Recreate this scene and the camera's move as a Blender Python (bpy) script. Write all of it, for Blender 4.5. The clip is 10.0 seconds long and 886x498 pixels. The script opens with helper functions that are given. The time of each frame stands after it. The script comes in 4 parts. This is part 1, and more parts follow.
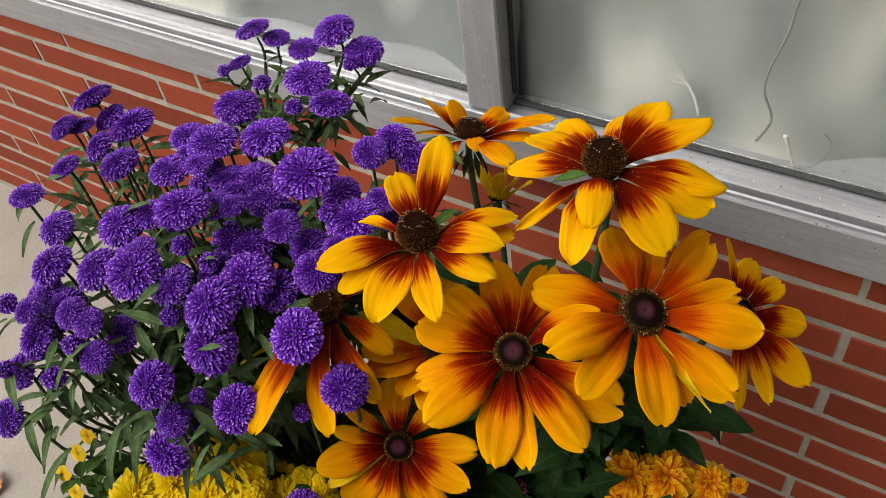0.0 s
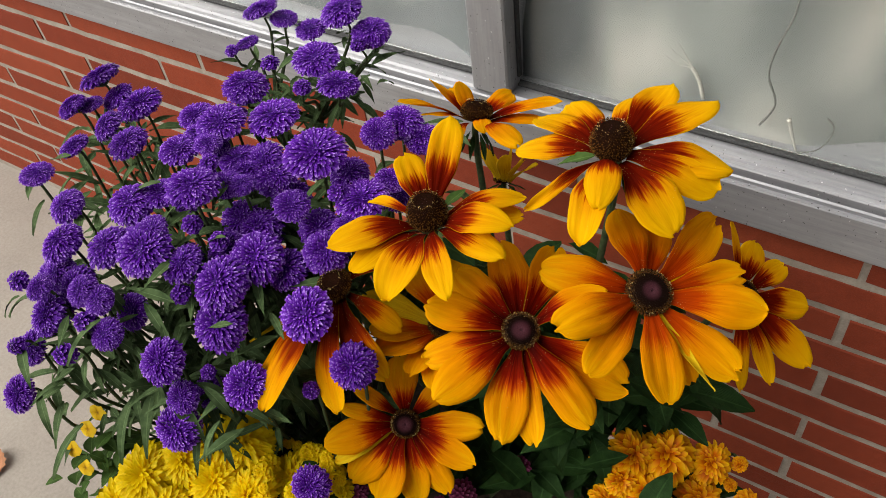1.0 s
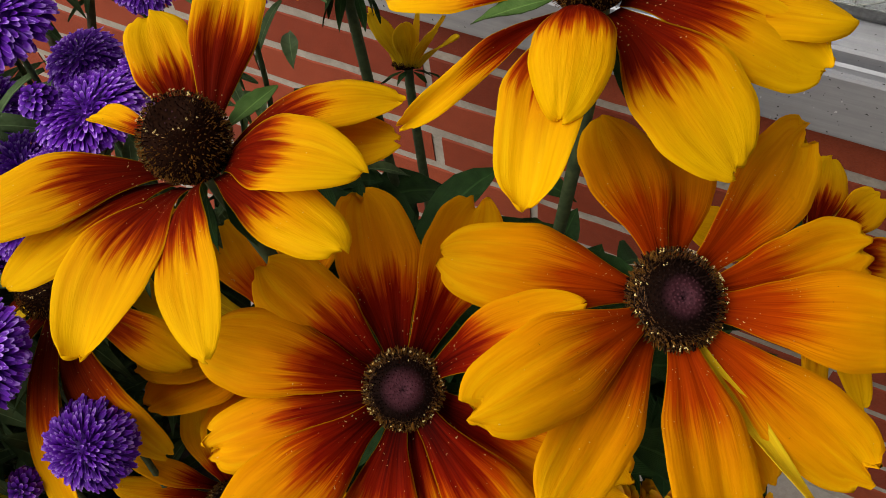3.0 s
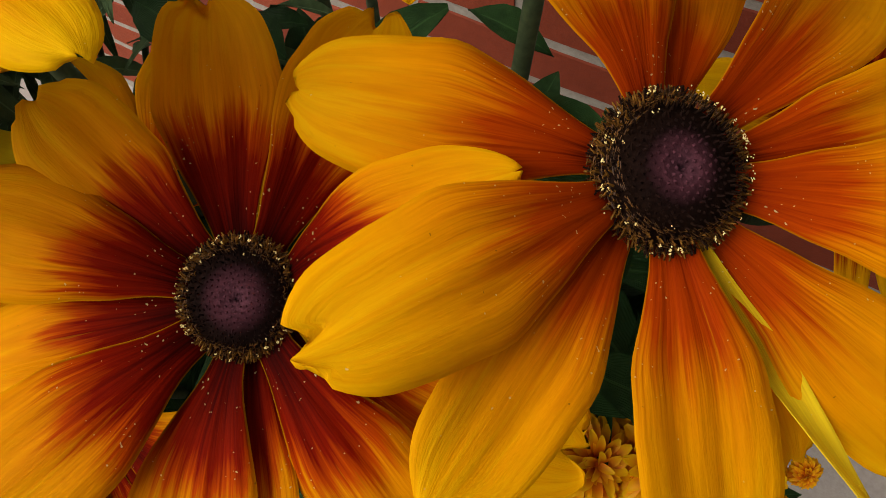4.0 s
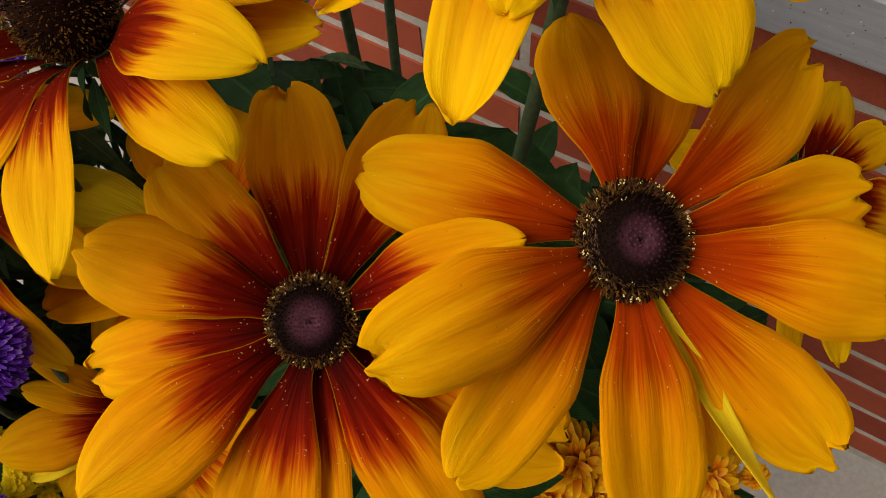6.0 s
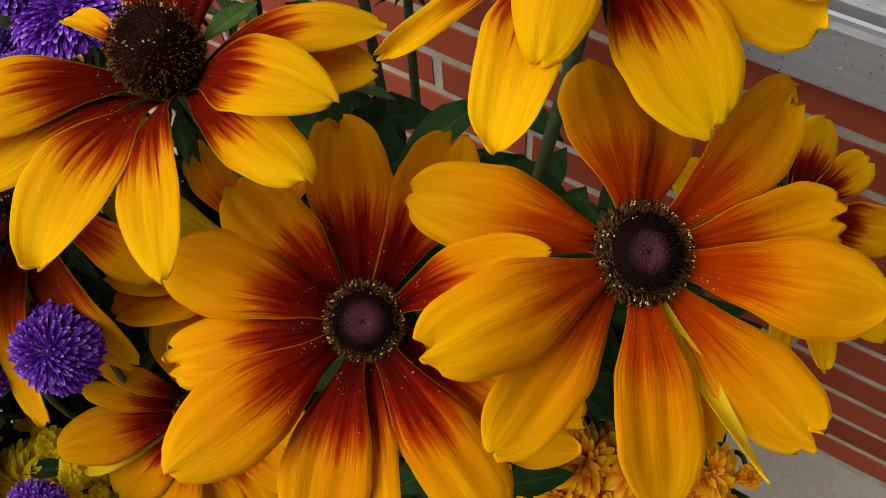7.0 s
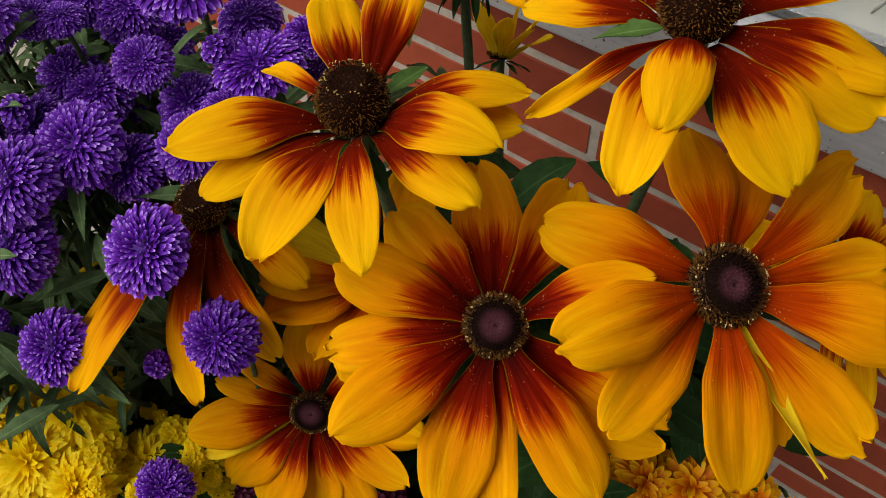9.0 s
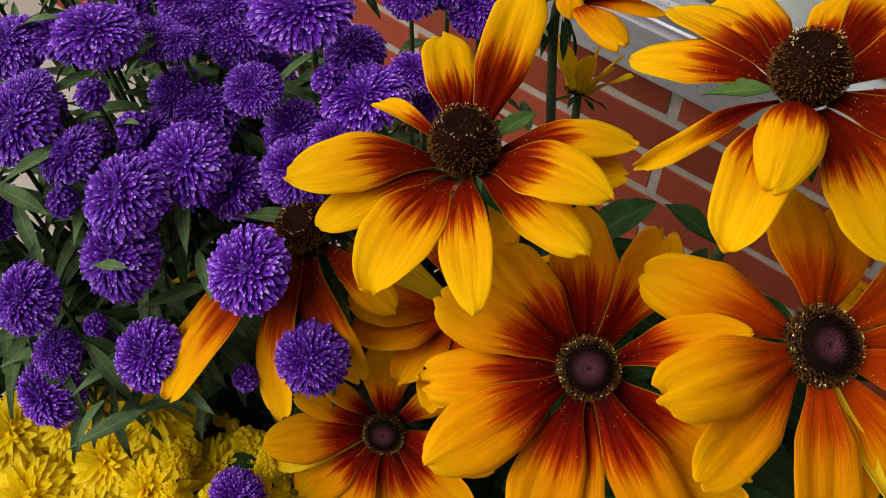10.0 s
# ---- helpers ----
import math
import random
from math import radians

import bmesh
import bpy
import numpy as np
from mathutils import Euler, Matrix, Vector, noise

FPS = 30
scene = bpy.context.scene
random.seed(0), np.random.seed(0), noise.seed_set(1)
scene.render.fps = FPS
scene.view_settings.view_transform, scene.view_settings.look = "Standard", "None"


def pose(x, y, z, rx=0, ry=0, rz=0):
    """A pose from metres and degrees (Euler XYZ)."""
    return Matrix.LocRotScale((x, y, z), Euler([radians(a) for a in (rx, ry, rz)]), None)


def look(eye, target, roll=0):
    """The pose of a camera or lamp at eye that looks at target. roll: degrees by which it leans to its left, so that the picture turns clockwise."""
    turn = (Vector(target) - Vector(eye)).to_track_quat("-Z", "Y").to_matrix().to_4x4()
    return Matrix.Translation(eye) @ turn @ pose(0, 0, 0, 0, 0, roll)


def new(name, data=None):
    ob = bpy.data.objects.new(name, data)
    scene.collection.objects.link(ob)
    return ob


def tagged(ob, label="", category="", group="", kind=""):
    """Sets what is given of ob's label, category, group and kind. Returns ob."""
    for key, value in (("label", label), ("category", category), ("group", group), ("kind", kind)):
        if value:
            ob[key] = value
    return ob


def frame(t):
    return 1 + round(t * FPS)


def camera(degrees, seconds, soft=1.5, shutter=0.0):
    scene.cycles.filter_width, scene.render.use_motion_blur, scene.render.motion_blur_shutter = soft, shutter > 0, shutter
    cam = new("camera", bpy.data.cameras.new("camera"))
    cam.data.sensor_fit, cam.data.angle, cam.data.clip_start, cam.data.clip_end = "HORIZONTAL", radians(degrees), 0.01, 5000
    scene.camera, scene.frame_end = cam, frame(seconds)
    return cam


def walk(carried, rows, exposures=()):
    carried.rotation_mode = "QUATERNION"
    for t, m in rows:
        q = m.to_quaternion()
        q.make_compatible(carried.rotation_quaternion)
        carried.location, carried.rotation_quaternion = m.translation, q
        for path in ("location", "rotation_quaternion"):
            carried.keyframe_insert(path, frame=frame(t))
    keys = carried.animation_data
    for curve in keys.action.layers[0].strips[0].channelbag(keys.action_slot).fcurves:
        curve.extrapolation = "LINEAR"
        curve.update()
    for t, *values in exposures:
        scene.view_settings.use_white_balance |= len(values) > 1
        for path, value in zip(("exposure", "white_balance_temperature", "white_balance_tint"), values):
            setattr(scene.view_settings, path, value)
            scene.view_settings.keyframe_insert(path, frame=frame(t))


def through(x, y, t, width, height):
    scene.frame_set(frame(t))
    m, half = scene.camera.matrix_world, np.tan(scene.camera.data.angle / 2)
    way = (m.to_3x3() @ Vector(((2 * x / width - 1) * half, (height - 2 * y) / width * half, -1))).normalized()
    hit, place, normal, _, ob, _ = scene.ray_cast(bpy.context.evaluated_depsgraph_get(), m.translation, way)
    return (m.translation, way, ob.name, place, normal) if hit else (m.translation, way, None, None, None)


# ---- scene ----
cam = camera(57.0, 10.0, soft=0.9)
PATH = [
    (0, (-0.01, -0.625, 1.183), (-0.887, 0.467, -0.245), -9.6),
    (0.5, (-0.008, -0.632, 1.19), (-0.883, 0.444, -0.252), -9.6),
    (1, (-0.013, -0.634, 1.187), (-0.871, 0.436, -0.27), -9.2),
    (1.5, (-0.021, -0.63, 1.181), (-0.853, 0.434, -0.293), -9.1),
    (2, (-0.044, -0.613, 1.163), (-0.845, 0.439, -0.338), -9.3),
    (2.5, (-0.081, -0.541, 1.081), (-0.839, 0.474, -0.466), -9.8),
    (3, (-0.096, -0.446, 0.994), (-0.777, 0.487, -0.639), -9.7),
    (3.2, (-0.098, -0.427, 0.964), (-0.754, 0.468, -0.7), -9.7),
    (4.3, (-0.099, -0.401, 0.914), (-0.672, 0.296, -0.872), -10.0),
    (4.5, (-0.1, -0.401, 0.916), (-0.665, 0.288, -0.874), -9.7),
    (5, (-0.099, -0.403, 0.932), (-0.655, 0.304, -0.854), -8.2),
    (5.2, (-0.099, -0.404, 0.941), (-0.659, 0.311, -0.841), -8.1),
    (6.3, (-0.09, -0.424, 0.973), (-0.678, 0.344, -0.778), -6.6),
    (6.5, (-0.089, -0.428, 0.978), (-0.68, 0.352, -0.767), -6.3),
    (7, (-0.091, -0.438, 0.994), (-0.693, 0.356, -0.74), -6.2),
    (7.5, (-0.087, -0.447, 1.005), (-0.715, 0.379, -0.705), -5.8),
    (8, (-0.091, -0.462, 1.012), (-0.733, 0.383, -0.683), -5.0),
    (8.5, (-0.093, -0.477, 1.026), (-0.763, 0.382, -0.652), -4.5),
    (9, (-0.097, -0.491, 1.037), (-0.808, 0.379, -0.618), -3.9),
    (9.5, (-0.108, -0.497, 1.04), (-0.855, 0.37, -0.601), -3.3),
    (10, (-0.119, -0.505, 1.051), (-0.901, 0.341, -0.584), -3.1),
]
walk(cam, [(t, look(eye, target, roll)) for t, eye, target, roll in PATH], exposures=((0, 0.06), (2, 0.02), (3, -0.08), (4.5, -0.08), (8, -0.14), (10, -0.06)))

# ---------------- light ----------------
world = bpy.data.worlds.new("overcast_sky")
scene.world = world
world.use_nodes = True
wn = world.node_tree.nodes
sky = wn.new("ShaderNodeTexSky")
sky.sky_type = "NISHITA"
sky.sun_disc = False
sky.sun_elevation = radians(41)
sky.sun_rotation = radians(222)
sky.air_density, sky.dust_density = 1.0, 3.0
hsv = wn.new("ShaderNodeHueSaturation")
hsv.inputs["Saturation"].default_value = 0.25
world.node_tree.links.new(sky.outputs[0], hsv.inputs["Color"])
world.node_tree.links.new(hsv.outputs[0], wn["Background"].inputs["Color"])
wn["Background"].inputs["Strength"].default_value = 0.048
sun = new("sun", bpy.data.lights.new("sun", "SUN"))
sun.data.energy, sun.data.angle, sun.data.color = 4.1, radians(58), (1.0, 0.965, 0.91)
sun.matrix_world = look((-0.78, -0.88, 1.10), (0, 0, 0))


# ---------------- materials ----------------
class Mat:
    """A small wrapper to write node materials briefly."""

    def __init__(self, name, rough=0.6, metal=0.0, spec=0.5):
        self.m = bpy.data.materials.new(name)
        self.m.use_nodes = True
        self.t = self.m.node_tree
        self.p = self.t.nodes["Principled BSDF"]
        self.p.inputs["Roughness"].default_value = rough
        self.p.inputs["Metallic"].default_value = metal
        self.p.inputs["Specular IOR Level"].default_value = spec

    def node(self, kind, **values):
        n = self.t.nodes.new("ShaderNode" + kind)
        for key, value in values.items():
            n.inputs[key.replace("_", " ")].default_value = value
        return n

    def link(self, a, b):
        self.t.links.new(a, b)

    def coord(self, which="Object", scale=(1, 1, 1)):
        c, s = self.node("TexCoord"), self.node("Mapping")
        s.inputs["Scale"].default_value = scale
        self.link(c.outputs[which], s.inputs["Vector"])
        return s.outputs[0]

    def noise(self, vec, scale, detail=4.0, rough=0.55):
        n = self.node("TexNoise", Scale=scale, Detail=detail, Roughness=rough)
        self.link(vec, n.inputs["Vector"])
        return n.outputs["Fac"]

    def ramp(self, fac, stops):
        r = self.node("ValToRGB")
        e = r.color_ramp.elements
        while len(e) < len(stops):
            e.new(0.5)
        for k, (at, col) in enumerate(stops):
            e[k].position, e[k].color = at, (*col, 1)
        self.link(fac, r.inputs["Fac"])
        return r.outputs["Color"]

    def math(self, op, a, b):
        n = self.node("Math")
        n.operation = op
        for k, v in enumerate((a, b)):
            if isinstance(v, (int, float)):
                n.inputs[k].default_value = v
            else:
                self.link(v, n.inputs[k])
        return n.outputs[0]

    def mix(self, fac, a, b, blend="MIX"):
        n = self.node("Mix")
        n.data_type, n.blend_type = "RGBA", blend
        for sock, v in ((n.inputs[0], fac), (n.inputs[6], a), (n.inputs[7], b)):
            if isinstance(v, (int, float)):
                sock.default_value = v
            elif isinstance(v, tuple):
                sock.default_value = (*v, 1)
            else:
                self.link(v, sock)
        return n.outputs[2]

    def random(self):
        return self.node("ObjectInfo").outputs["Random"]

    def color(self, c):
        self.link(c, self.p.inputs["Base Color"])
        return self

    def bump(self, h, strength=0.3, dist=0.001):
        b = self.node("Bump", Strength=strength, Distance=dist)
        self.link(h, b.inputs["Height"])
        self.link(b.outputs[0], self.p.inputs["Normal"])
        return self

    def translucent(self, color, amount):
        """Thin living tissue: part of the light goes through."""
        t, m = self.node("BsdfTranslucent"), self.node("MixShader")
        m.inputs[0].default_value = amount
        self.link(color, t.inputs["Color"])
        self.link(self.p.outputs[0], m.inputs[1])
        self.link(t.outputs[0], m.inputs[2])
        self.link(m.outputs[0], self.t.nodes["Material Output"].inputs["Surface"])
        return self


def petal_material(name, base, mid, gold, edge, sharp, dark=(0.035, 0.004, 0.002)):
    """Two-tone ray petal: UV x runs across, y from the base to the tip; streaks run along the veins."""
    s = Mat(name, rough=0.6, spec=0.025)
    uv = s.coord("UV", (1, 1, 1))
    sep = s.node("SeparateXYZ")
    s.link(uv, sep.inputs[0])
    shift = s.node("CombineXYZ")
    s.link(s.math("MULTIPLY", s.random(), 37.0), shift.inputs["X"])
    add = s.node("VectorMath")
    s.link(uv, add.inputs[0])
    s.link(shift.outputs[0], add.inputs[1])
    streak_map = s.node("Mapping")
    streak_map.inputs["Scale"].default_value = (15, 1.6, 1)
    s.link(add.outputs[0], streak_map.inputs["Vector"])
    streak = s.noise(streak_map.outputs[0], 1.0, 3.0, 0.6)
    broad_map = s.node("Mapping")
    broad_map.inputs["Scale"].default_value = (4, 1.2, 1)
    s.link(add.outputs[0], broad_map.inputs["Vector"])
    broad = s.noise(broad_map.outputs[0], 1.0, 2.0)
    # the flame reaches further along the middle than along the margins
    side = s.math("ABSOLUTE", s.math("SUBTRACT", sep.outputs["X"], 0.5), 0.0)
    v = s.math("ADD", sep.outputs["Y"], s.math("MULTIPLY", side, 0.22))
    v = s.math("ADD", v, s.math("MULTIPLY", s.math("SUBTRACT", streak, 0.5), sharp))
    v = s.math("ADD", v, s.math("MULTIPLY", s.math("SUBTRACT", broad, 0.5), 0.22))
    v = s.math("ADD", v, s.math("MULTIPLY", s.math("SUBTRACT", s.random(), 0.5), 0.10))
    c = s.ramp(v, [(0.0, dark), (0.12, base), (edge - 0.10, mid[0]), (edge, mid[1]), (edge + 0.10, gold[0]), (1.0, gold[1])])
    fine_map = s.node("Mapping")
    fine_map.inputs["Scale"].default_value = (44, 2.2, 1)
    s.link(add.outputs[0], fine_map.inputs["Vector"])
    fine = s.noise(fine_map.outputs[0], 1.0, 2.0)
    # dark dashes only where the two colours meet; the gold stays even
    band = s.ramp(sep.outputs["Y"], [(0.10, (0.25, 0.25, 0.25)), (0.38, (0.75, 0.75, 0.75)), (0.62, (0.10, 0.10, 0.10)), (1.0, (0.05, 0.05, 0.05))])
    c = s.mix(band, c, s.ramp(fine, [(0.34, (0.62, 0.36, 0.3)), (0.58, (1, 1, 1))]), "MULTIPLY")
    cloud = s.noise(broad_map.outputs[0], 2.2, 3.0)
    c = s.mix(0.55, c, s.ramp(cloud, [(0.3, (0.80, 0.66, 0.66)), (0.62, (1, 1, 1))]), "MULTIPLY")
    # lemon flecks towards the tip, where the gold thins out
    lemon = s.math("ADD", s.noise(streak_map.outputs[0], 0.55, 4.0, 0.6), s.math("MULTIPLY", s.math("SUBTRACT", sep.outputs["Y"], 0.75), 0.35))
    c = s.mix(s.ramp(lemon, [(0.52, (0, 0, 0)), (0.70, (0.5, 0.5, 0.5))]), c, (0.90, 0.555, 0.003))
    # thin bright margin: the lit edge of the petal put into the colour
    c = s.mix(s.ramp(side, [(0.470, (0, 0, 0)), (0.5, (0.55, 0.55, 0.55))]), c, gold[1])
    speck = s.noise(s.coord("Object", (1, 1, 1)), 900.0, 1.0)
    c = s.mix(s.ramp(speck, [(0.80, (0, 0, 0)), (0.83, (0.6, 0.6, 0.6))]), c, (0.16, 0.05, 0.01))
    # bruised, weathered blotches on the outer half
    blot = s.noise(add.outputs[0], 3.0, 5.0, 0.65)
    blot = s.math("ADD", blot, s.math("MULTIPLY", s.math("SUBTRACT", sep.outputs["Y"], 1.0), 0.16))
    c = s.mix(s.ramp(blot, [(0.60, (0, 0, 0)), (0.72, (0.45, 0.45, 0.45))]), c, (0.52, 0.15, 0.004))
    # pollen dust, mostly near the cone
    dust = s.noise(s.coord("Object", (1, 1, 1)), 1500.0, 0.0)
    dust = s.math("SUBTRACT", dust, s.math("MULTIPLY", sep.outputs["Y"], 0.10))
    patch = s.noise(s.coord("Object", (1, 1, 1)), 120.0, 1.0)
    dust = s.math("ADD", dust, s.math("MULTIPLY", s.math("SUBTRACT", patch, 0.5), 0.35))
    c = s.mix(s.ramp(dust, [(0.82, (0, 0, 0)), (0.84, (0.7, 0.7, 0.7))]), c, (0.80, 0.62, 0.25))
    s.color(c)
    h = s.math("ADD", s.math("MULTIPLY", streak, 0.7), s.math("MULTIPLY", fine, 0.5))
    crinkle = s.noise(broad_map.outputs[0], 3.5, 4.0, 0.6)
    s.bump(s.math("ADD", s.math("MULTIPLY", h, 0.55), s.math("MULTIPLY", crinkle, 0.9)), 0.34, 0.0011)
    s.translucent(c, 0.38)
    return s.m


M_PETAL_WINE = petal_material("petal_gold_and_wine", (0.10, 0.004, 0.0005), ((0.22, 0.010, 0.0005), (0.50, 0.070, 0.0005)),
                              ((0.82, 0.38, 0.001), (0.89, 0.53, 0.001)), 0.54, 0.48, (0.02, 0.0015, 0.001))
M_PETAL_RUST = petal_material("petal_gold_and_rust", (0.36, 0.030, 0.0005), ((0.56, 0.068, 0.0005), (0.72, 0.180, 0.0005)),
                              ((0.82, 0.295, 0.0005), (0.89, 0.440, 0.0005)), 0.45, 0.34, (0.06, 0.003, 0.001))
M_PETAL_DEEP = petal_material("petal_gold_and_deep_rust", (0.085, 0.0022, 0.0005), ((0.27, 0.010, 0.0005), (0.56, 0.072, 0.0005)),
                              ((0.82, 0.300, 0.0005), (0.89, 0.445, 0.0005)), 0.45, 0.42, (0.03, 0.002, 0.001))
M_PETAL_FADED = petal_material("petal_faded_rust", (0.10, 0.006, 0.001), ((0.30, 0.028, 0.001), (0.55, 0.10, 0.001)),
                               ((0.82, 0.33, 0.001), (0.89, 0.48, 0.001)), 0.57, 0.4, (0.03, 0.002, 0.001))
M_PETAL_PLAIN = petal_material("petal_plain_yellow", (0.72, 0.50, 0.012), ((0.80, 0.56, 0.012), (0.84, 0.60, 0.012)),
                               ((0.86, 0.62, 0.012), (0.88, 0.66, 0.02)), 0.4, 0.1, (0.55, 0.42, 0.02))


def grain_material(name, a, b, scale=900.0, rough=0.75, spec=0.3, bump=0.3):
    s = Mat(name, rough=rough, spec=spec)
    n = s.noise(s.coord("Object"), scale, 3.0)
    s.color(s.ramp(n, [(0.3, a), (0.7, b)]))
    s.bump(n, bump, 0.0004)
    return s.m


M_CONE_DARK = grain_material("cone_near_black", (0.006, 0.002, 0.001), (0.022, 0.007, 0.003), spec=0.04, rough=0.9)
M_CONE_BROWN = grain_material("cone_brown", (0.05, 0.016, 0.003), (0.26, 0.115, 0.018), spec=0.05, rough=0.9)
M_CONE_PLUM = grain_material("cone_plum", (0.030, 0.009, 0.014), (0.105, 0.036, 0.044), spec=0.12)


def eye_material():
    """The flat eye of a daisy: dark dimple, plum dome, near-black rim of closed florets."""
    s = Mat("cone_eye", rough=0.85, spec=0.08)
    vec = s.coord("Object", (1, 1, 0))
    far = s.node("VectorMath")
    far.operation = "LENGTH"
    s.link(vec, far.inputs[0])
    n = s.noise(s.coord("Object"), 1400.0, 2.0)
    d = s.math("ADD", s.math("MULTIPLY", far.outputs["Value"], 100.0), s.math("MULTIPLY", s.math("SUBTRACT", n, 0.5), 0.16))
    c = s.ramp(d, [(0.0, (0.012, 0.004, 0.006)), (0.13, (0.10, 0.034, 0.046)), (0.38, (0.075, 0.022, 0.030)), (0.68, (0.010, 0.003, 0.002)), (1.0, (0.014, 0.005, 0.002))])
    s.color(s.mix(0.55, c, s.ramp(n, [(0.35, (0.35, 0.32, 0.32)), (0.65, (1.15, 1.1, 1.1))]), "MULTIPLY"))
    s.bump(n, 0.4, 0.0004)
    return s.m


M_CONE_EYE = eye_material()
M_FILAMENT = grain_material("cone_filament", (0.022, 0.008, 0.002), (0.15, 0.060, 0.011), 500.0, spec=0.2, rough=0.5)
M_POLLEN = grain_material("pollen", (0.72, 0.50, 0.12), (0.90, 0.76, 0.36))


def leaf_material(name, dark, light):
    s = Mat(name, rough=0.6, spec=0.09)
    uv = s.coord("UV")
    sep = s.node("SeparateXYZ")
    s.link(uv, sep.inputs[0])
    mid = s.math("ABSOLUTE", s.math("SUBTRACT", sep.outputs["X"], 0.5), 0.0)
    n = s.noise(s.coord("Object"), 160.0, 4.0)
    c = s.ramp(n, [(0.25, dark), (0.75, light)])
    c = s.mix(s.ramp(mid, [(0.0, (0.5, 0.5, 0.5)), (0.045, (0, 0, 0))]), c, tuple(min(1, k * 2.2 + 0.01) for k in light))
    c = s.mix(s.math("MULTIPLY", s.random(), 0.55), c, tuple(k * 0.55 for k in dark))
    vein = s.node("TexWave", Scale=7.0, Distortion=1.5, Detail=1.0)
    s.link(uv, vein.inputs["Vector"])
    s.color(c)
    s.bump(s.math("ADD", vein.outputs["Fac"], n), 0.35, 0.0006)
    s.translucent(c, 0.18)
    return s.m


M_LEAF_ASTER = leaf_material("leaf_aster", (0.052, 0.092, 0.034), (0.140, 0.210, 0.085))
M_LEAF_BROAD = leaf_material("leaf_broad", (0.013, 0.036, 0.008), (0.037, 0.088, 0.021))
M_LEAF_FRESH = leaf_material("leaf_fresh", (0.05, 0.11, 0.02), (0.12, 0.20, 0.05))
M_STEM = grain_material("stem_green", (0.026, 0.042, 0.014), (0.06, 0.084, 0.03), 300.0)
M_STEM_RED = grain_material("stem_reddish", (0.05, 0.04, 0.02), (0.11, 0.08, 0.035), 300.0)


def floret_material(name, stops, rough=0.5, jitter=0.25, through=0.22):
    """Ray florets of a many-petalled head: UV y runs from the base of a floret to its tip."""
    s = Mat(name, rough=rough, spec=0.15)
    sep = s.node("SeparateXYZ")
    s.link(s.coord("UV"), sep.inputs[0])
    isl = s.node("NewGeometry").outputs["Random Per Island"]
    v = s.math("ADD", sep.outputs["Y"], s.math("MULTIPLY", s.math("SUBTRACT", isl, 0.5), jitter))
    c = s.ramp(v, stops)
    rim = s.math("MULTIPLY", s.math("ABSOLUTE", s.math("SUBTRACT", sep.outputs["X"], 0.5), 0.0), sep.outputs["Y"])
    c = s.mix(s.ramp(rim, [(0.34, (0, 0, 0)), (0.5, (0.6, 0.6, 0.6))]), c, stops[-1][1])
    c = s.mix(s.math("MULTIPLY", s.random(), 0.35), c, tuple(0.6 * k for k in stops[1][1]))
    s.color(c)
    s.translucent(c, through)
    return s.m


# tips are paler; contrast with dark bases raised to put shading into the colour
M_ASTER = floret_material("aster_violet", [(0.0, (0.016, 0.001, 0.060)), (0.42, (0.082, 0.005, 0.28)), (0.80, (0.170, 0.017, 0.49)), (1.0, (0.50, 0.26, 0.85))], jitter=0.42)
M_MUM_YELLOW = floret_material("mum_yellow", [(0.0, (0.86, 0.56, 0.001)), (0.4, (0.94, 0.70, 0.001)), (1.0, (0.97, 0.80, 0.006))], through=0.5)
M_MUM_ORANGE = floret_material("mum_bronze", [(0.0, (0.42, 0.045, 0.001)), (0.35, (0.74, 0.19, 0.001)), (0.66, (0.92, 0.42, 0.001)), (1.0, (0.95, 0.58, 0.002))], through=0.34)
M_MUM_WINE = floret_material("mum_wine", [(0.0, (0.05, 0.006, 0.02)), (0.5, (0.14, 0.015, 0.06)), (1.0, (0.30, 0.07, 0.16))])
M_PANSY = floret_material("pansy_yellow", [(0.0, (0.20, 0.06, 0.01)), (0.3, (0.75, 0.45, 0.01)), (1.0, (0.85, 0.62, 0.03))])


def brick_material():
    s = Mat("brick_red", rough=0.7, spec=0.2)
    n = s.noise(s.coord("Object"), 60.0, 6.0, 0.65)
    g = s.noise(s.coord("Object"), 700.0, 3.0)
    c = s.ramp(s.random(), [(0.0, (0.19, 0.032, 0.013)), (0.4, (0.26, 0.046, 0.018)), (0.75, (0.30, 0.058, 0.023)), (1.0, (0.22, 0.036, 0.015))])
    c = s.mix(0.5, c, s.ramp(n, [(0.3, (0.72, 0.68, 0.66)), (0.65, (1.08, 1.0, 0.98))]), "MULTIPLY")
    c = s.mix(0.25, c, s.ramp(g, [(0.35, (0.5, 0.45, 0.42)), (0.6, (1, 1, 1))]), "MULTIPLY")
    s.color(c)
    s.bump(s.math("ADD", n, g), 0.5, 0.0015)
    return s.m


def mortar_material():
    s = Mat("mortar", rough=0.9, spec=0.2)
    n = s.noise(s.coord("Object"), 35.0, 5.0, 0.6)
    g = s.noise(s.coord("Object"), 500.0, 3.0)
    c = s.ramp(n, [(0.3, (0.27, 0.235, 0.195)), (0.7, (0.43, 0.38, 0.32))])
    c = s.mix(0.35, c, s.ramp(g, [(0.3, (0.6, 0.58, 0.55)), (0.6, (1, 1, 1))]), "MULTIPLY")
    s.color(c)
    s.bump(g, 0.6, 0.0012)
    return s.m


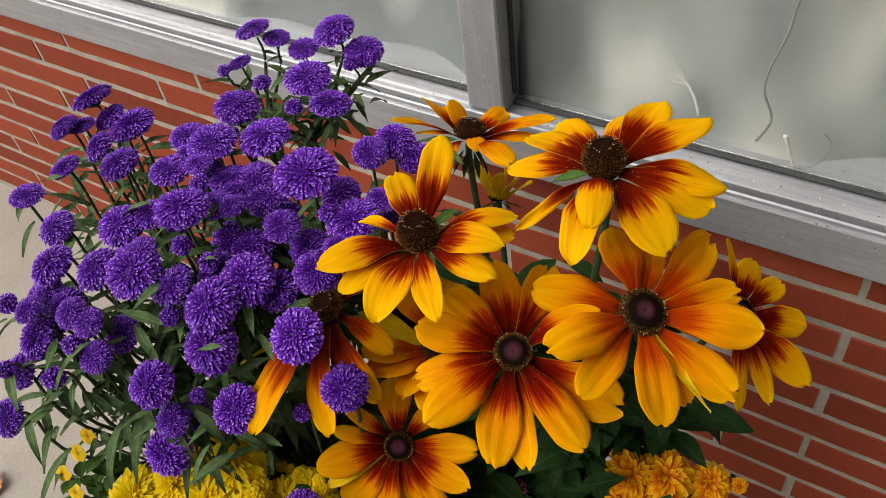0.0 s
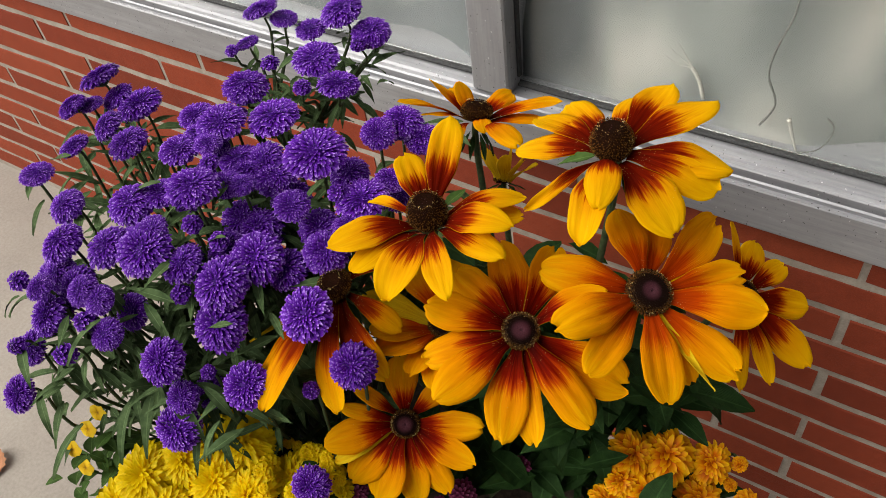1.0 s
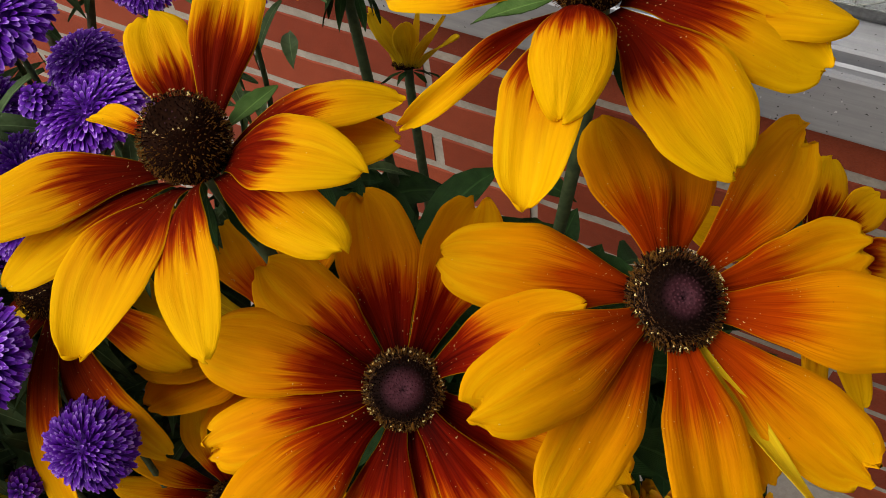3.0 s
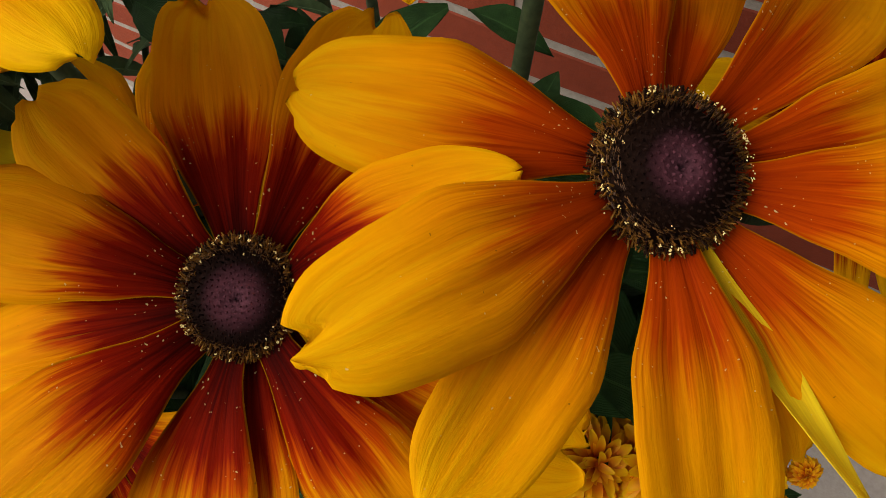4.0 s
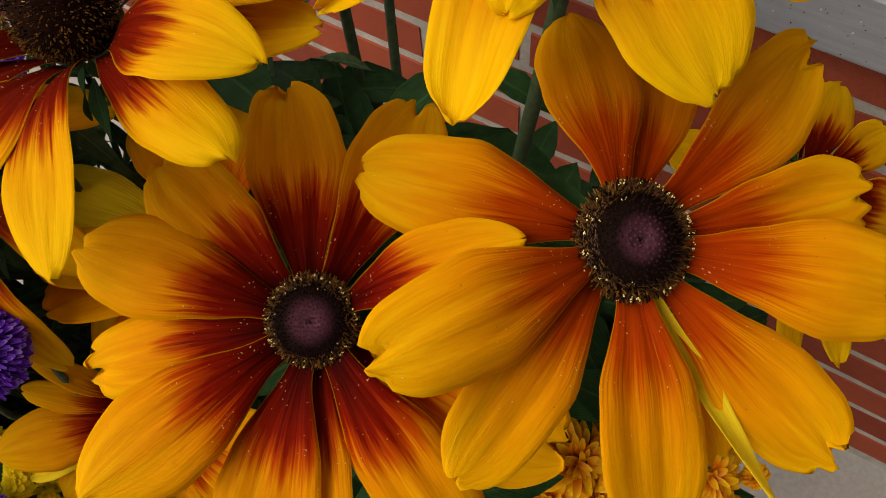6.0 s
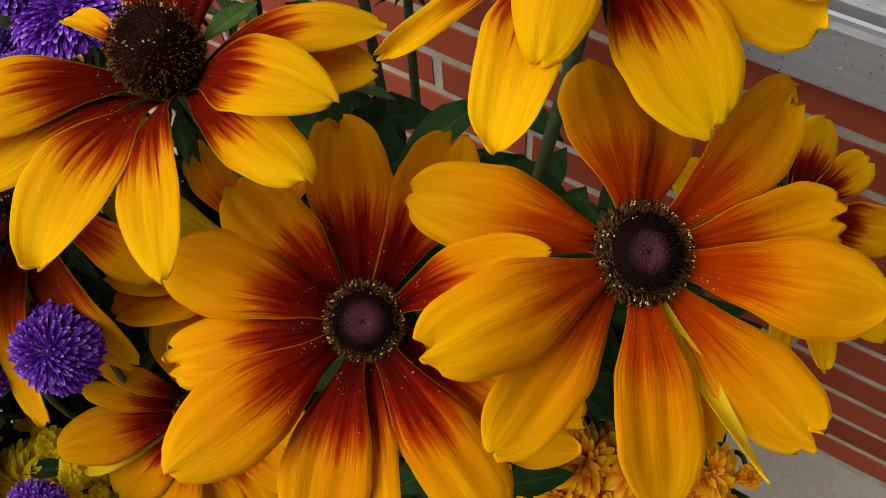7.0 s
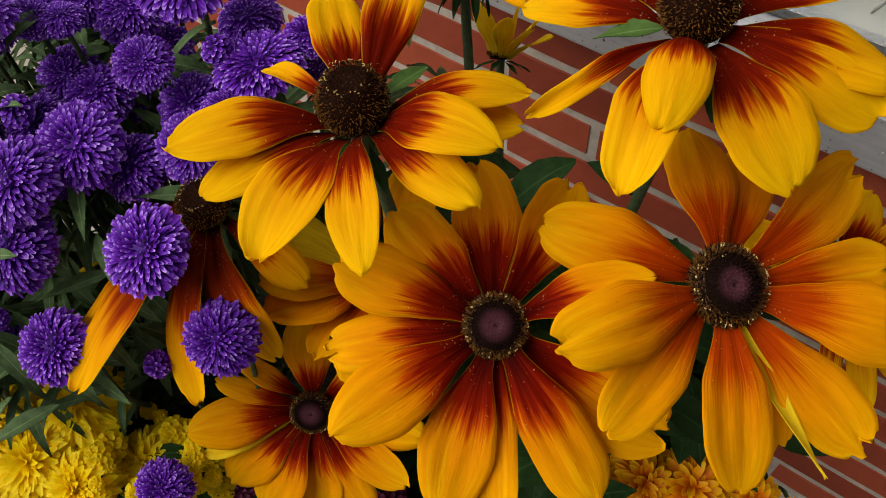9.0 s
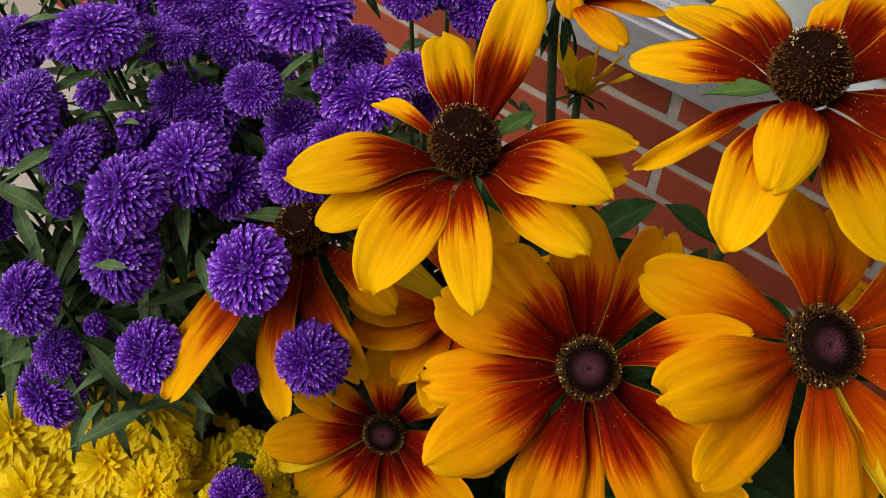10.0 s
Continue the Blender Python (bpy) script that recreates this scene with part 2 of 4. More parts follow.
def concrete_material():
    s = Mat("concrete", rough=0.88, spec=0.25)
    vec = s.coord("Object")
    n = s.noise(vec, 2.5, 6.0, 0.6)
    g = s.noise(vec, 160.0, 4.0, 0.7)
    c = s.ramp(n, [(0.3, (0.32, 0.285, 0.245)), (0.7, (0.44, 0.40, 0.35))])
    c = s.mix(0.4, c, s.ramp(g, [(0.28, (0.55, 0.53, 0.5)), (0.62, (1, 1, 1))]), "MULTIPLY")
    s.color(c)
    s.bump(g, 0.4, 0.0012)
    return s.m


def aluminium_material():
    s = Mat("aluminium_mill", rough=0.38, metal=0.55)
    vec = s.coord("Object", (2, 60, 60))
    n = s.noise(vec, 3.0, 5.0, 0.7)
    pit = s.noise(s.coord("Object"), 180.0, 4.0, 0.6)
    c = s.ramp(n, [(0.3, (0.32, 0.32, 0.335)), (0.7, (0.43, 0.43, 0.445))])
    c = s.mix(s.ramp(pit, [(0.70, (0, 0, 0)), (0.74, (0.7, 0.7, 0.7))]), c, (0.30, 0.29, 0.28))
    stain = s.noise(s.coord("Object", (1, 3, 3)), 14.0, 5.0, 0.6)
    c = s.mix(s.ramp(stain, [(0.35, (0.35, 0.35, 0.35)), (0.6, (0, 0, 0))]), c, (0.26, 0.255, 0.26))
    dot = s.noise(s.coord("Object"), 330.0, 1.0)
    c = s.mix(s.ramp(dot, [(0.73, (0, 0, 0)), (0.76, (1, 1, 1))]), c, (0.05, 0.045, 0.04))
    white = s.noise(s.coord("Object", (1.3, 1, 1)), 210.0, 1.0)
    c = s.mix(s.ramp(white, [(0.74, (0, 0, 0)), (0.78, (0.8, 0.8, 0.8))]), c, (0.72, 0.72, 0.72))
    s.color(c)
    s.link(s.ramp(pit, [(0.35, (0.42, 0.42, 0.42)), (0.7, (0.56, 0.56, 0.56))]), s.p.inputs["Roughness"])
    s.bump(s.math("ADD", n, pit), 0.08, 0.0004)
    return s.m


def glass_material():
    s = Mat("window_glass", rough=0.02)
    s.p.inputs["Transmission Weight"].default_value = 1.0
    s.p.inputs["IOR"].default_value = 1.45
    n = s.noise(s.coord("Object"), 6.0, 4.0)
    s.link(s.ramp(n, [(0.3, (0.05, 0.05, 0.05)), (0.7, (0.14, 0.14, 0.14))]), s.p.inputs["Roughness"])
    s.p.inputs["Base Color"].default_value = (0.93, 0.95, 0.94, 1)
    return s.m


def sheet_material():
    s = Mat("plastic_sheet", rough=0.45, spec=0.4)
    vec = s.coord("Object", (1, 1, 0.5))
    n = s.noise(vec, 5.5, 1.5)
    # soft patches behind the pane: light and shade put into the sheet's colour
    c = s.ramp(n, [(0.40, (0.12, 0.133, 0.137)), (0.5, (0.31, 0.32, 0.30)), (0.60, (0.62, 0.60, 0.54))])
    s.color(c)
    s.translucent(c, 0.3)
    return s.m


M_BRICK, M_MORTAR, M_CONCRETE = brick_material(), mortar_material(), concrete_material()
M_ALU, M_GLASS, M_SHEET = aluminium_material(), glass_material(), sheet_material()
M_RUBBER = grain_material("black_rubber", (0.03, 0.03, 0.031), (0.07, 0.07, 0.07), 400.0)
M_CORD = grain_material("pale_cord", (0.36, 0.34, 0.30), (0.52, 0.50, 0.45), 800.0)
M_WIRE = grain_material("grey_wire", (0.13, 0.13, 0.12), (0.20, 0.20, 0.18), 300.0)
M_POT = grain_material("planter_charcoal", (0.03, 0.03, 0.032), (0.06, 0.058, 0.056), 90.0)
M_SOIL = grain_material("potting_soil", (0.018, 0.012, 0.008), (0.06, 0.04, 0.026), 220.0, 0.95)
M_DRY = grain_material("dry_leaf", (0.26, 0.10, 0.045), (0.44, 0.21, 0.10), 120.0)
M_PLASTER = grain_material("interior_plaster", (0.42, 0.42, 0.40), (0.52, 0.51, 0.49), 20.0)


# ---------------- mesh helpers ----------------
def mesh_of(name, verts, faces, uvs=None, mats=(), slots=None, smooth=True):
    me = bpy.data.meshes.new(name)
    me.from_pydata(verts, [], faces)
    if uvs:
        layer = me.uv_layers.new(name="UVMap")
        for loop in me.loops:
            layer.data[loop.index].uv = uvs[loop.vertex_index]
    for m in mats:
        me.materials.append(m)
    if slots:
        me.polygons.foreach_set("material_index", slots)
    if smooth:
        me.polygons.foreach_set("use_smooth", [True] * len(me.polygons))
    me.update()
    return me


def part(name, me, parent, label="", m=None):
    ob = new(name, me)
    ob.parent = parent
    if m is not None:
        ob.matrix_basis = m
    if label:
        tagged(ob, label)
    return ob


def box_mesh(name, size, mat, bevel=0.0, segments=1):
    bm = bmesh.new()
    bmesh.ops.create_cube(bm, size=1.0)
    bmesh.ops.scale(bm, vec=size, verts=bm.verts)
    if bevel:
        bmesh.ops.bevel(bm, geom=bm.edges[:], offset=bevel, segments=segments, affect="EDGES", profile=0.6)
    me = bpy.data.meshes.new(name)
    bm.to_mesh(me)
    bm.free()
    me.materials.append(mat)
    return me


def extrude_profile(name, outline, x0, x1, mat, steps=1):
    """A bar along x with the closed outline of (y, z) points."""
    n = len(outline)
    verts = [(x0 + (x1 - x0) * k / steps, y, z) for k in range(steps + 1) for y, z in outline]
    faces = [(k * n + i, k * n + (i + 1) % n, (k + 1) * n + (i + 1) % n, (k + 1) * n + i) for k in range(steps) for i in range(n)]
    faces += [tuple(range(n))[::-1], tuple(range(steps * n, steps * n + n))]
    return mesh_of(name, verts, faces, None, (mat,), None, False)


def frame_from(y_axis, z_hint):
    y = Vector(y_axis).normalized()
    x = y.cross(Vector(z_hint)).normalized()
    z = x.cross(y)
    return Matrix((x, y, z)).transposed()


def tube_mesh(name, points, r0, r1, mat, sides=6):
    """A smooth tapering tube through a few points."""
    pts = [Vector(p) for p in points]
    path = []
    for i in range(len(pts) - 1):
        a, b, c, d = pts[max(i - 1, 0)], pts[i], pts[i + 1], pts[min(i + 2, len(pts) - 1)]
        for k in range(5):
            s = k / 5
            path.append(0.5 * ((2 * b) + (c - a) * s + (2 * a - 5 * b + 4 * c - d) * s * s + (3 * b - 3 * c + d - a) * s ** 3))
    path.append(pts[-1])
    verts, faces = [], []
    for i, p in enumerate(path):
        way = path[min(i + 1, len(path) - 1)] - path[max(i - 1, 0)]
        f = frame_from(way, (0.3, 0.9, 0.2) if abs(way.normalized().z) > 0.9 else (0, 0, 1))
        r = r0 + (r1 - r0) * i / (len(path) - 1)
        for k in range(sides):
            a = 2 * math.pi * k / sides
            verts.append(p + f @ Vector((r * math.cos(a), 0, r * math.sin(a))))
    for i in range(len(path) - 1):
        for k in range(sides):
            faces.append((i * sides + k, i * sides + (k + 1) % sides, (i + 1) * sides + (k + 1) % sides, (i + 1) * sides + k))
    faces += [tuple(range(sides))[::-1], tuple(range(len(verts) - sides, len(verts)))]
    return mesh_of(name, verts, faces, None, (mat,))


# ---------------- setting ----------------
BRICK, COURSE, TOP = 0.3048, 0.0508, 0.546
ground = new("ground", mesh_of("ground", [(-60, -60, 0), (60, -60, 0), (60, 60, 0), (-60, 60, 0)], [(0, 1, 2, 3)], None, (M_CONCRETE,)))
tagged(ground, "pale weathered concrete pavement with fine cracks", "pavement", kind="structure")
wall = new("wall_front", extrude_profile("wall_front", [(0.0010, -0.05), (0.0010, 0.5705), (0.11, 0.5705), (0.11, -0.05)], -4.2, 1.8, M_MORTAR))
tagged(wall, "red brick wall of long thin bricks with grey mortar under the window", "brick wall", kind="structure")

# the window: sill bar, gasket, mullion, panes
sill = new("window_sill", extrude_profile("window_sill", [
    (-0.010, 0.566), (-0.0135, 0.567), (-0.014, 0.569), (-0.014, 0.6155), (-0.0127, 0.6175), (-0.0105, 0.6175), (-0.0095, 0.615), (-0.0065, 0.615), (-0.006, 0.6185), (-0.004, 0.620), (-0.0035, 0.617), (-0.001, 0.617),
    (-0.001, 0.626), (0.0005, 0.628), (0.006, 0.6285), (0.008, 0.6315), (0.030, 0.6315), (0.11, 0.6315), (0.11, 0.5715), (-0.0005, 0.5715), (-0.0005, 0.566)], -4.2, 1.8, M_ALU))
tagged(sill, "weathered pitted aluminium window sill with stepped profile", "window sill", kind="structure")
MULLION = -0.4195
window = new("window_1")
tagged(window, "shop window in aluminium frame with dusty panes", "window", kind="structure")
mullion = new("mullion", extrude_profile("mullion", [(-0.023, 0.004), (-0.021, 0.002), (0.021, 0.002), (0.023, 0.004), (0.023, 0.030), (0.019, 0.036), (0.019, 0.060), (-0.019, 0.060), (-0.019, 0.036), (-0.023, 0.030)], 0.632, 2.4, M_ALU))
# the profile was drawn along x: stand it upright
mullion.matrix_basis = Matrix(((0, 1, 0, MULLION), (0, 0, 1, 0), (1, 0, 0, 0), (0, 0, 0, 1)))
mullion.parent = window
tagged(mullion, "flat grey aluminium mullion")
for name, x0, x1 in (("pane", -4.2, MULLION - 0.0195), ("pane", MULLION + 0.0195, 1.8)):
    p = part(name, box_mesh(name, (x1 - x0, 0.005, 1.76), M_GLASS), window, "", pose((x0 + x1) / 2, 0.0345, 0.6335 + 0.88))
    p.visible_shadow = False
for x0, x1 in ((-4.2, MULLION - 0.0235), (MULLION + 0.0235, 1.8)):
    part("gasket", extrude_profile("gasket", [(0.024, 0.6325), (0.024, 0.6345), (0.0255, 0.6355), (0.0305, 0.636), (0.0305, 0.6325)], x0, x1, M_RUBBER), window, "black rubber gasket")
for s in (-1, 1):
    part("gasket", box_mesh("gasket", (0.003, 0.006, 1.75), M_RUBBER), window, "black rubber gasket", pose(MULLION + s * 0.0248, 0.027, 1.52))
part("header", box_mesh("header", (6.0, 0.11, 0.12), M_ALU, 0.003), window, "", pose(-1.2, 0.058, 2.462))
wall_above = new("wall_above", box_mesh("wall_above", (6.0, 0.11, 1.4), M_MORTAR))
wall_above.matrix_basis = pose(-1.2, 0.06, 3.225)
tagged(wall_above, "plain wall over the shop window", "wall", kind="structure")

# the room behind the glass: floor level shelf, back wall, hanging sheet
back = new("wall_inside", box_mesh("wall_inside", (6.0, 0.1, 3.9), M_PLASTER))
back.matrix_basis = pose(-1.2, 1.2, 1.95)
tagged(back, "plain grey interior wall behind the window", "wall", kind="structure")
for name, x in (("wall_side_west", -4.25), ("wall_side_east", 1.85)):
    end = new(name, box_mesh(name, (0.1, 1.29, 3.9), M_PLASTER))
    end.matrix_basis = pose(x, 0.605, 1.95)
    tagged(end, "plain grey side wall of the room", "wall", kind="structure")
lid = new("ceiling", box_mesh("ceiling", (6.2, 1.29, 0.1), M_PLASTER))
lid.matrix_basis = pose(-1.2, 0.605, 3.96)
tagged(lid, "plain grey ceiling of the room behind the window", "ceiling", kind="structure")
shelf = new("window_shelf", box_mesh("window_shelf", (6.0, 1.02, 0.04), M_PLASTER, 0.004))
shelf.matrix_basis = pose(-1.2, 0.63, 0.605)
tagged(shelf, "plain display shelf behind the glass", "shelf", kind="structure")


def sheet():
    cols, rows = 150, 24
    verts = []
    for j in range(rows + 1):
        for i in range(cols + 1):
            x, z = -2.6 + 3.4 * i / cols, 0.63 + 1.5 * j / rows
            w = 0.05 * math.sin(9 * x + 1.2 * math.sin(3 * z)) + 0.025 * math.sin(23 * x + 2 * z) + 0.05 * noise.noise((2.2 * x, 1.1 * z, 3.0))
            verts.append((x, max(0.048 + 0.01 * w, 0.13 + 0.55 * w - 0.080 * math.exp(-9 * (z - 0.63))), z))
    n = cols + 1
    faces = [(j * n + i, j * n + i + 1, (j + 1) * n + i + 1, (j + 1) * n + i) for j in range(rows) for i in range(cols)]
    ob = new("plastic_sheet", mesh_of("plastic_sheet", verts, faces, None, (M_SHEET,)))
    tagged(ob, "crumpled translucent grey plastic sheet hanging behind the glass", "plastic sheet")


sheet()


# ---------------- rudbeckia: petals, cones, flowers ----------------
def petal_mesh(length, width, bow=0.05, cup=0.25, notch=0.05, twist=0.0, curl=0.0, fold=0.0, seed=0, rows=26, cols=12, base=0.20, tip=0.34, mat=None):
    """A ray petal along +y with its face up: narrow claw, broad blade, rounded notched tip, veins as shallow ridges; a thin closed shell."""
    rnd = random.Random(seed)
    ph, off = rnd.uniform(0, 6.28), rnd.uniform(-0.35, 0.35)
    wob = [rnd.uniform(-1, 1) for _ in range(6)]
    teeth = rnd.choice((0.0, 0.25, 0.55))
    top, bottom, uvs = [], [], []
    for j in range(rows + 1):
        v = 1 - (1 - j / rows) ** 1.35
        blade = base + (1 - base) * math.sin(0.5 * math.pi * min(1, v / 0.60)) ** 1.7
        if v > 0.60:
            blade = max(tip * 0.12, (1 - ((v - 0.60) / 0.402) ** 2.5) ** 0.62)
        half = 0.5 * width * blade * (1 + 0.05 * math.sin(7 * v + ph) + 0.022 * math.sin(17 * v + 2 * ph) + 0.010 * math.sin(31 * v + 3 * ph))
        bite = max(0.0, (v - 0.68) / 0.32) ** 2
        for i in range(cols + 1):
            u = 2 * i / cols - 1
            q = u * blade
            y = v - bite * notch * (math.exp(-((q - 0.5 * off) / 0.11) ** 2) + 0.5 * math.exp(-((q + 0.36 - 0.3 * off) / 0.09) ** 2) + teeth * math.exp(-((q - 0.42 - 0.3 * off) / 0.08) ** 2)) - 0.012 * wob[3] * bite * math.sin(5 * u + ph)
            x = half * u
            z = bow * length * math.sin(math.pi * v ** 0.85) + cup * half * (u * u - 0.35) * (0.4 + 0.6 * v)
            z += 0.020 * width * math.cos(3.2 * math.pi * u) * math.sin(math.pi * v) + 0.009 * width * math.cos(9 * math.pi * u + ph) * math.sin(math.pi * min(1, v * 1.1))
            z -= curl * length * max(0.0, v - 0.62) ** 2 * 3.2
            z += 0.026 * length * (wob[0] * math.sin(5 * v + ph) * u + wob[1] * math.sin(8 * v + 2 * u) * v)
            x += 0.03 * length * wob[2] * math.sin(2.4 * v + ph) * v
            if fold:
                z += fold * half * abs(u)
                x *= 1 - 0.55 * min(1, abs(fold))
            a = twist * v
            x, z = x * math.cos(a) - z * math.sin(a) * 0.9, x * math.sin(a) + z * math.cos(a)
            top.append(Vector((x, y * length, z)))
            uvs.append((0.5 + 0.5 * u, v))
    n = cols + 1
    for j in range(rows + 1):
        for i in range(n):
            p = top[j * n + i]
            du = top[j * n + min(i + 1, cols)] - top[j * n + max(i - 1, 0)]
            dv = top[min(j + 1, rows) * n + i] - top[max(j - 1, 0) * n + i]
            nn = du.cross(dv)
            nn = nn.normalized() if nn.length > 1e-12 else Vector((0, 0, 1))
            thick = 0.00035 if 0 < i < cols and j < rows else 0.00012
            bottom.append(p - nn * thick)
    m = len(top)
    faces = []
    for j in range(rows):
        for i in range(cols):
            a, b, c, d = j * n + i, j * n + i + 1, (j + 1) * n + i + 1, (j + 1) * n + i
            faces += [(a, b, c, d), (m + d, m + c, m + b, m + a)]
    for j in range(rows):
        for i in (0, cols):
            a, d = j * n + i, (j + 1) * n + i
            faces.append((a, d, m + d, m + a) if i == 0 else (d, a, m + a, m + d))
    for i in range(cols):
        faces.append((i + 1, i, m + i, m + i + 1))
        a = rows * n + i
        faces.append((a, a + 1, m + a + 1, m + a))
    return mesh_of("petal", top + bottom, faces, uvs + uvs, (mat,))


def cone_mesh(radius, height, flat, plum, seed, florets=1100):
    """The seed cone: a dome of tightly packed florets in spirals, plum in the middle, black round it, brown below."""
    rnd = random.Random(seed)
    verts, faces, slots = [], [], []

    def surface(s):
        """s = 0 at the crown, 1 at the foot: radius and height of the dome's outline."""
        if flat:
            a = s * math.radians(112)
            return radius * math.sin(min(a, math.pi / 2)) * (1.0 if a < math.pi / 2 else 1 - 0.25 * (a - math.pi / 2)), 0.72 * height * math.cos(a) - 0.16 * height * math.exp(-(s / 0.09) ** 2)
        r = radius * (min(1, s / 0.42) ** 0.62 if s < 0.42 else 1 + 0.10 * math.sin(math.pi * (s - 0.42) / 0.58) - 0.12 * max(0, s - 0.75) / 0.25)
        return r, height * (1 - 0.12 * min(1, s / 0.42) ** 2 - 0.88 * max(0, (s - 0.2) / 0.8) ** 1.15) - 0.06 * height * math.exp(-(s / 0.1) ** 2)

    rings, sides = 14, 28
    for j in range(rings + 1):
        r, z = surface(j / rings)
        for k in range(sides):
            a = 2 * math.pi * k / sides
            verts.append((0.95 * r * math.cos(a), 0.95 * r * math.sin(a), z - 0.0006))
    for j in range(rings):
        for k in range(sides):
            faces.append((j * sides + k, (j + 1) * sides + k, (j + 1) * sides + (k + 1) % sides, j * sides + (k + 1) % sides))
            slots.append(2 if (j + 0.5) / rings < plum * 0.5 else 0)
    faces.append(tuple(range(sides)))
    slots.append(2)
    for q in range(florets):
        s = math.sqrt((q + 0.5) / florets) if flat else ((q + 0.5) / florets) ** 0.62
        a = q * 2.399963 + rnd.uniform(-0.05, 0.05)
        r, z = surface(s)
        r2, z2 = surface(min(1, s + 0.02))
        out = Vector(((r2 - r), 0, z2 - z))
        nrm = Vector((-out.z, 0, out.x)).normalized() if out.length > 1e-9 else Vector((0, 0, 1))
        if s < 0.06:
            nrm = Vector((0, 0, 1))
        if nrm.z < -0.2:
            nrm = -nrm
        rot = Matrix.Rotation(a, 3, "Z")
        inner = s < plum * rnd.uniform(0.55, 1.35)
        size = radius * (0.030 if inner else 0.022)
        tall = radius * (0.030 if inner else rnd.uniform(0.05, 0.11) + (0.04 if flat and s > 0.55 else 0))
        p = rot @ Vector((r, 0, z))
        nn = rot @ nrm
        side = rot @ Vector((0, 1, 0))
        up = nn.cross(side)
        tilt = nn + side * rnd.uniform(-0.5, 0.5) * (0 if inner else 1) + up * rnd.uniform(-0.4, 0.4) * (0 if inner else 1)
        i0 = len(verts)
        for du, dv in ((1, 0), (0, 1), (-1, 0), (0, -1)):
            verts.append(p + side * size * du + up * size * dv)
        tipw = 0.55 if not inner else 0.4
        for du, dv in ((1, 0), (0, 1), (-1, 0), (0, -1)):
            verts.append(p + tilt * tall + side * size * du * tipw + up * size * dv * tipw)
        slot = 2 if inner else (1 if (s > (0.52 if flat else 0.30) and rnd.random() < (0.65 if flat else 0.6)) else 0)
        for k in range(4):
            faces.append((i0 + k, i0 + (k + 1) % 4, i0 + 4 + (k + 1) % 4, i0 + 4 + k))
            slots.append(slot)
        faces.append((i0 + 4, i0 + 5, i0 + 6, i0 + 7))
        slots.append(slot)
    # curly styles and filaments outside the eye
    for q in range((140 if plum < 0.2 else 1300) if flat else 1200):
        t = rnd.random()
        s = (0.44 + 0.40 * t) if flat else (0.16 + 0.84 * t)
        a = rnd.uniform(0, 2 * math.pi)
        r, z = surface(s)
        r2, z2 = surface(min(1, s + 0.02))
        slope = Vector((r2 - r, 0, z2 - z))
        nrm = Vector((-slope.z, 0, slope.x)).normalized() if slope.length > 1e-9 else Vector((1, 0, 0))
        if nrm.x < 0 and nrm.z < 0.2:
            nrm = -nrm
        rot = Matrix.Rotation(a, 3, "Z")
        p, nn, side = rot @ Vector((r, 0, z)), rot @ nrm, rot @ Vector((0, 1, 0))
        w = radius * rnd.uniform(0.008, 0.013) * (0.50 if flat else 0.60)
        lean = side * rnd.uniform(-0.8, 0.8) + Vector((0, 0, 1)) * rnd.uniform(-0.3, 0.5)
        hook = side * rnd.choice((-1, 1)) * rnd.uniform(0.5, 1.2) - nn * 0.4
        step = radius * rnd.uniform(0.06, 0.10) * (0.55 if flat else 0.55)
        pts = [p, p + nn * step, p + nn * step * 1.7 + lean * step * 0.5, p + nn * step * 2.0 + lean * step * 0.8 + hook * step * (1.3 if flat else 0.6)]
        i0 = len(verts)
        for c in pts:
            verts += [c + side * w, c - side * w * 0.5 + nn.cross(side) * w, c - side * w * 0.5 - nn.cross(side) * w]
        for j in range(3):
            for k in range(3):
                faces.append((i0 + 3 * j + k, i0 + 3 * j + (k + 1) % 3, i0 + 3 * j + 3 + (k + 1) % 3, i0 + 3 * j + 3 + k))
                slots.append(3 if rnd.random() < (0.85 if flat else 0.30) else rnd.choice((0, 1)))
    cone = mesh_of("seed_cone", verts, faces, None, (M_CONE_EYE if flat else M_CONE_DARK, M_CONE_BROWN, M_CONE_EYE if flat else M_CONE_PLUM, M_FILAMENT), slots, False)
    # pollen: star-like clusters of crumbs in a loose ring, and stray ones
    verts, faces = [], []
    for q in range(64):
        s = (rnd.gauss(0.56, 0.035) if flat else rnd.gauss(0.17, 0.03)) if q < 34 else rnd.uniform(0.35, 1)
        a = rnd.uniform(0, 2 * math.pi)
        r, z = surface(min(max(s, 0.1), 1))
        c0 = Vector((r * math.cos(a), r * math.sin(a), z)) + Vector((math.cos(a), math.sin(a), 1.2)) * radius * 0.10
        for _ in range(5 if q < 34 else 2):
            c = c0 + Vector((rnd.uniform(-1, 1), rnd.uniform(-1, 1), rnd.uniform(-1, 1))) * radius * 0.022
            e = radius * rnd.uniform(0.008, 0.016)
            i0 = len(verts)
            verts += [c + Vector(d) * e for d in ((1, 0, 0), (-1, 0, 0), (0, 1, 0), (0, -1, 0), (0, 0, 1), (0, 0, -1))]
            faces += [(i0 + x, i0 + y, i0 + w) for x in (0, 1) for y in (2, 3) for w in (4, 5)]
    return cone, mesh_of("pollen", verts, faces, None, (M_POLLEN,), None, False)


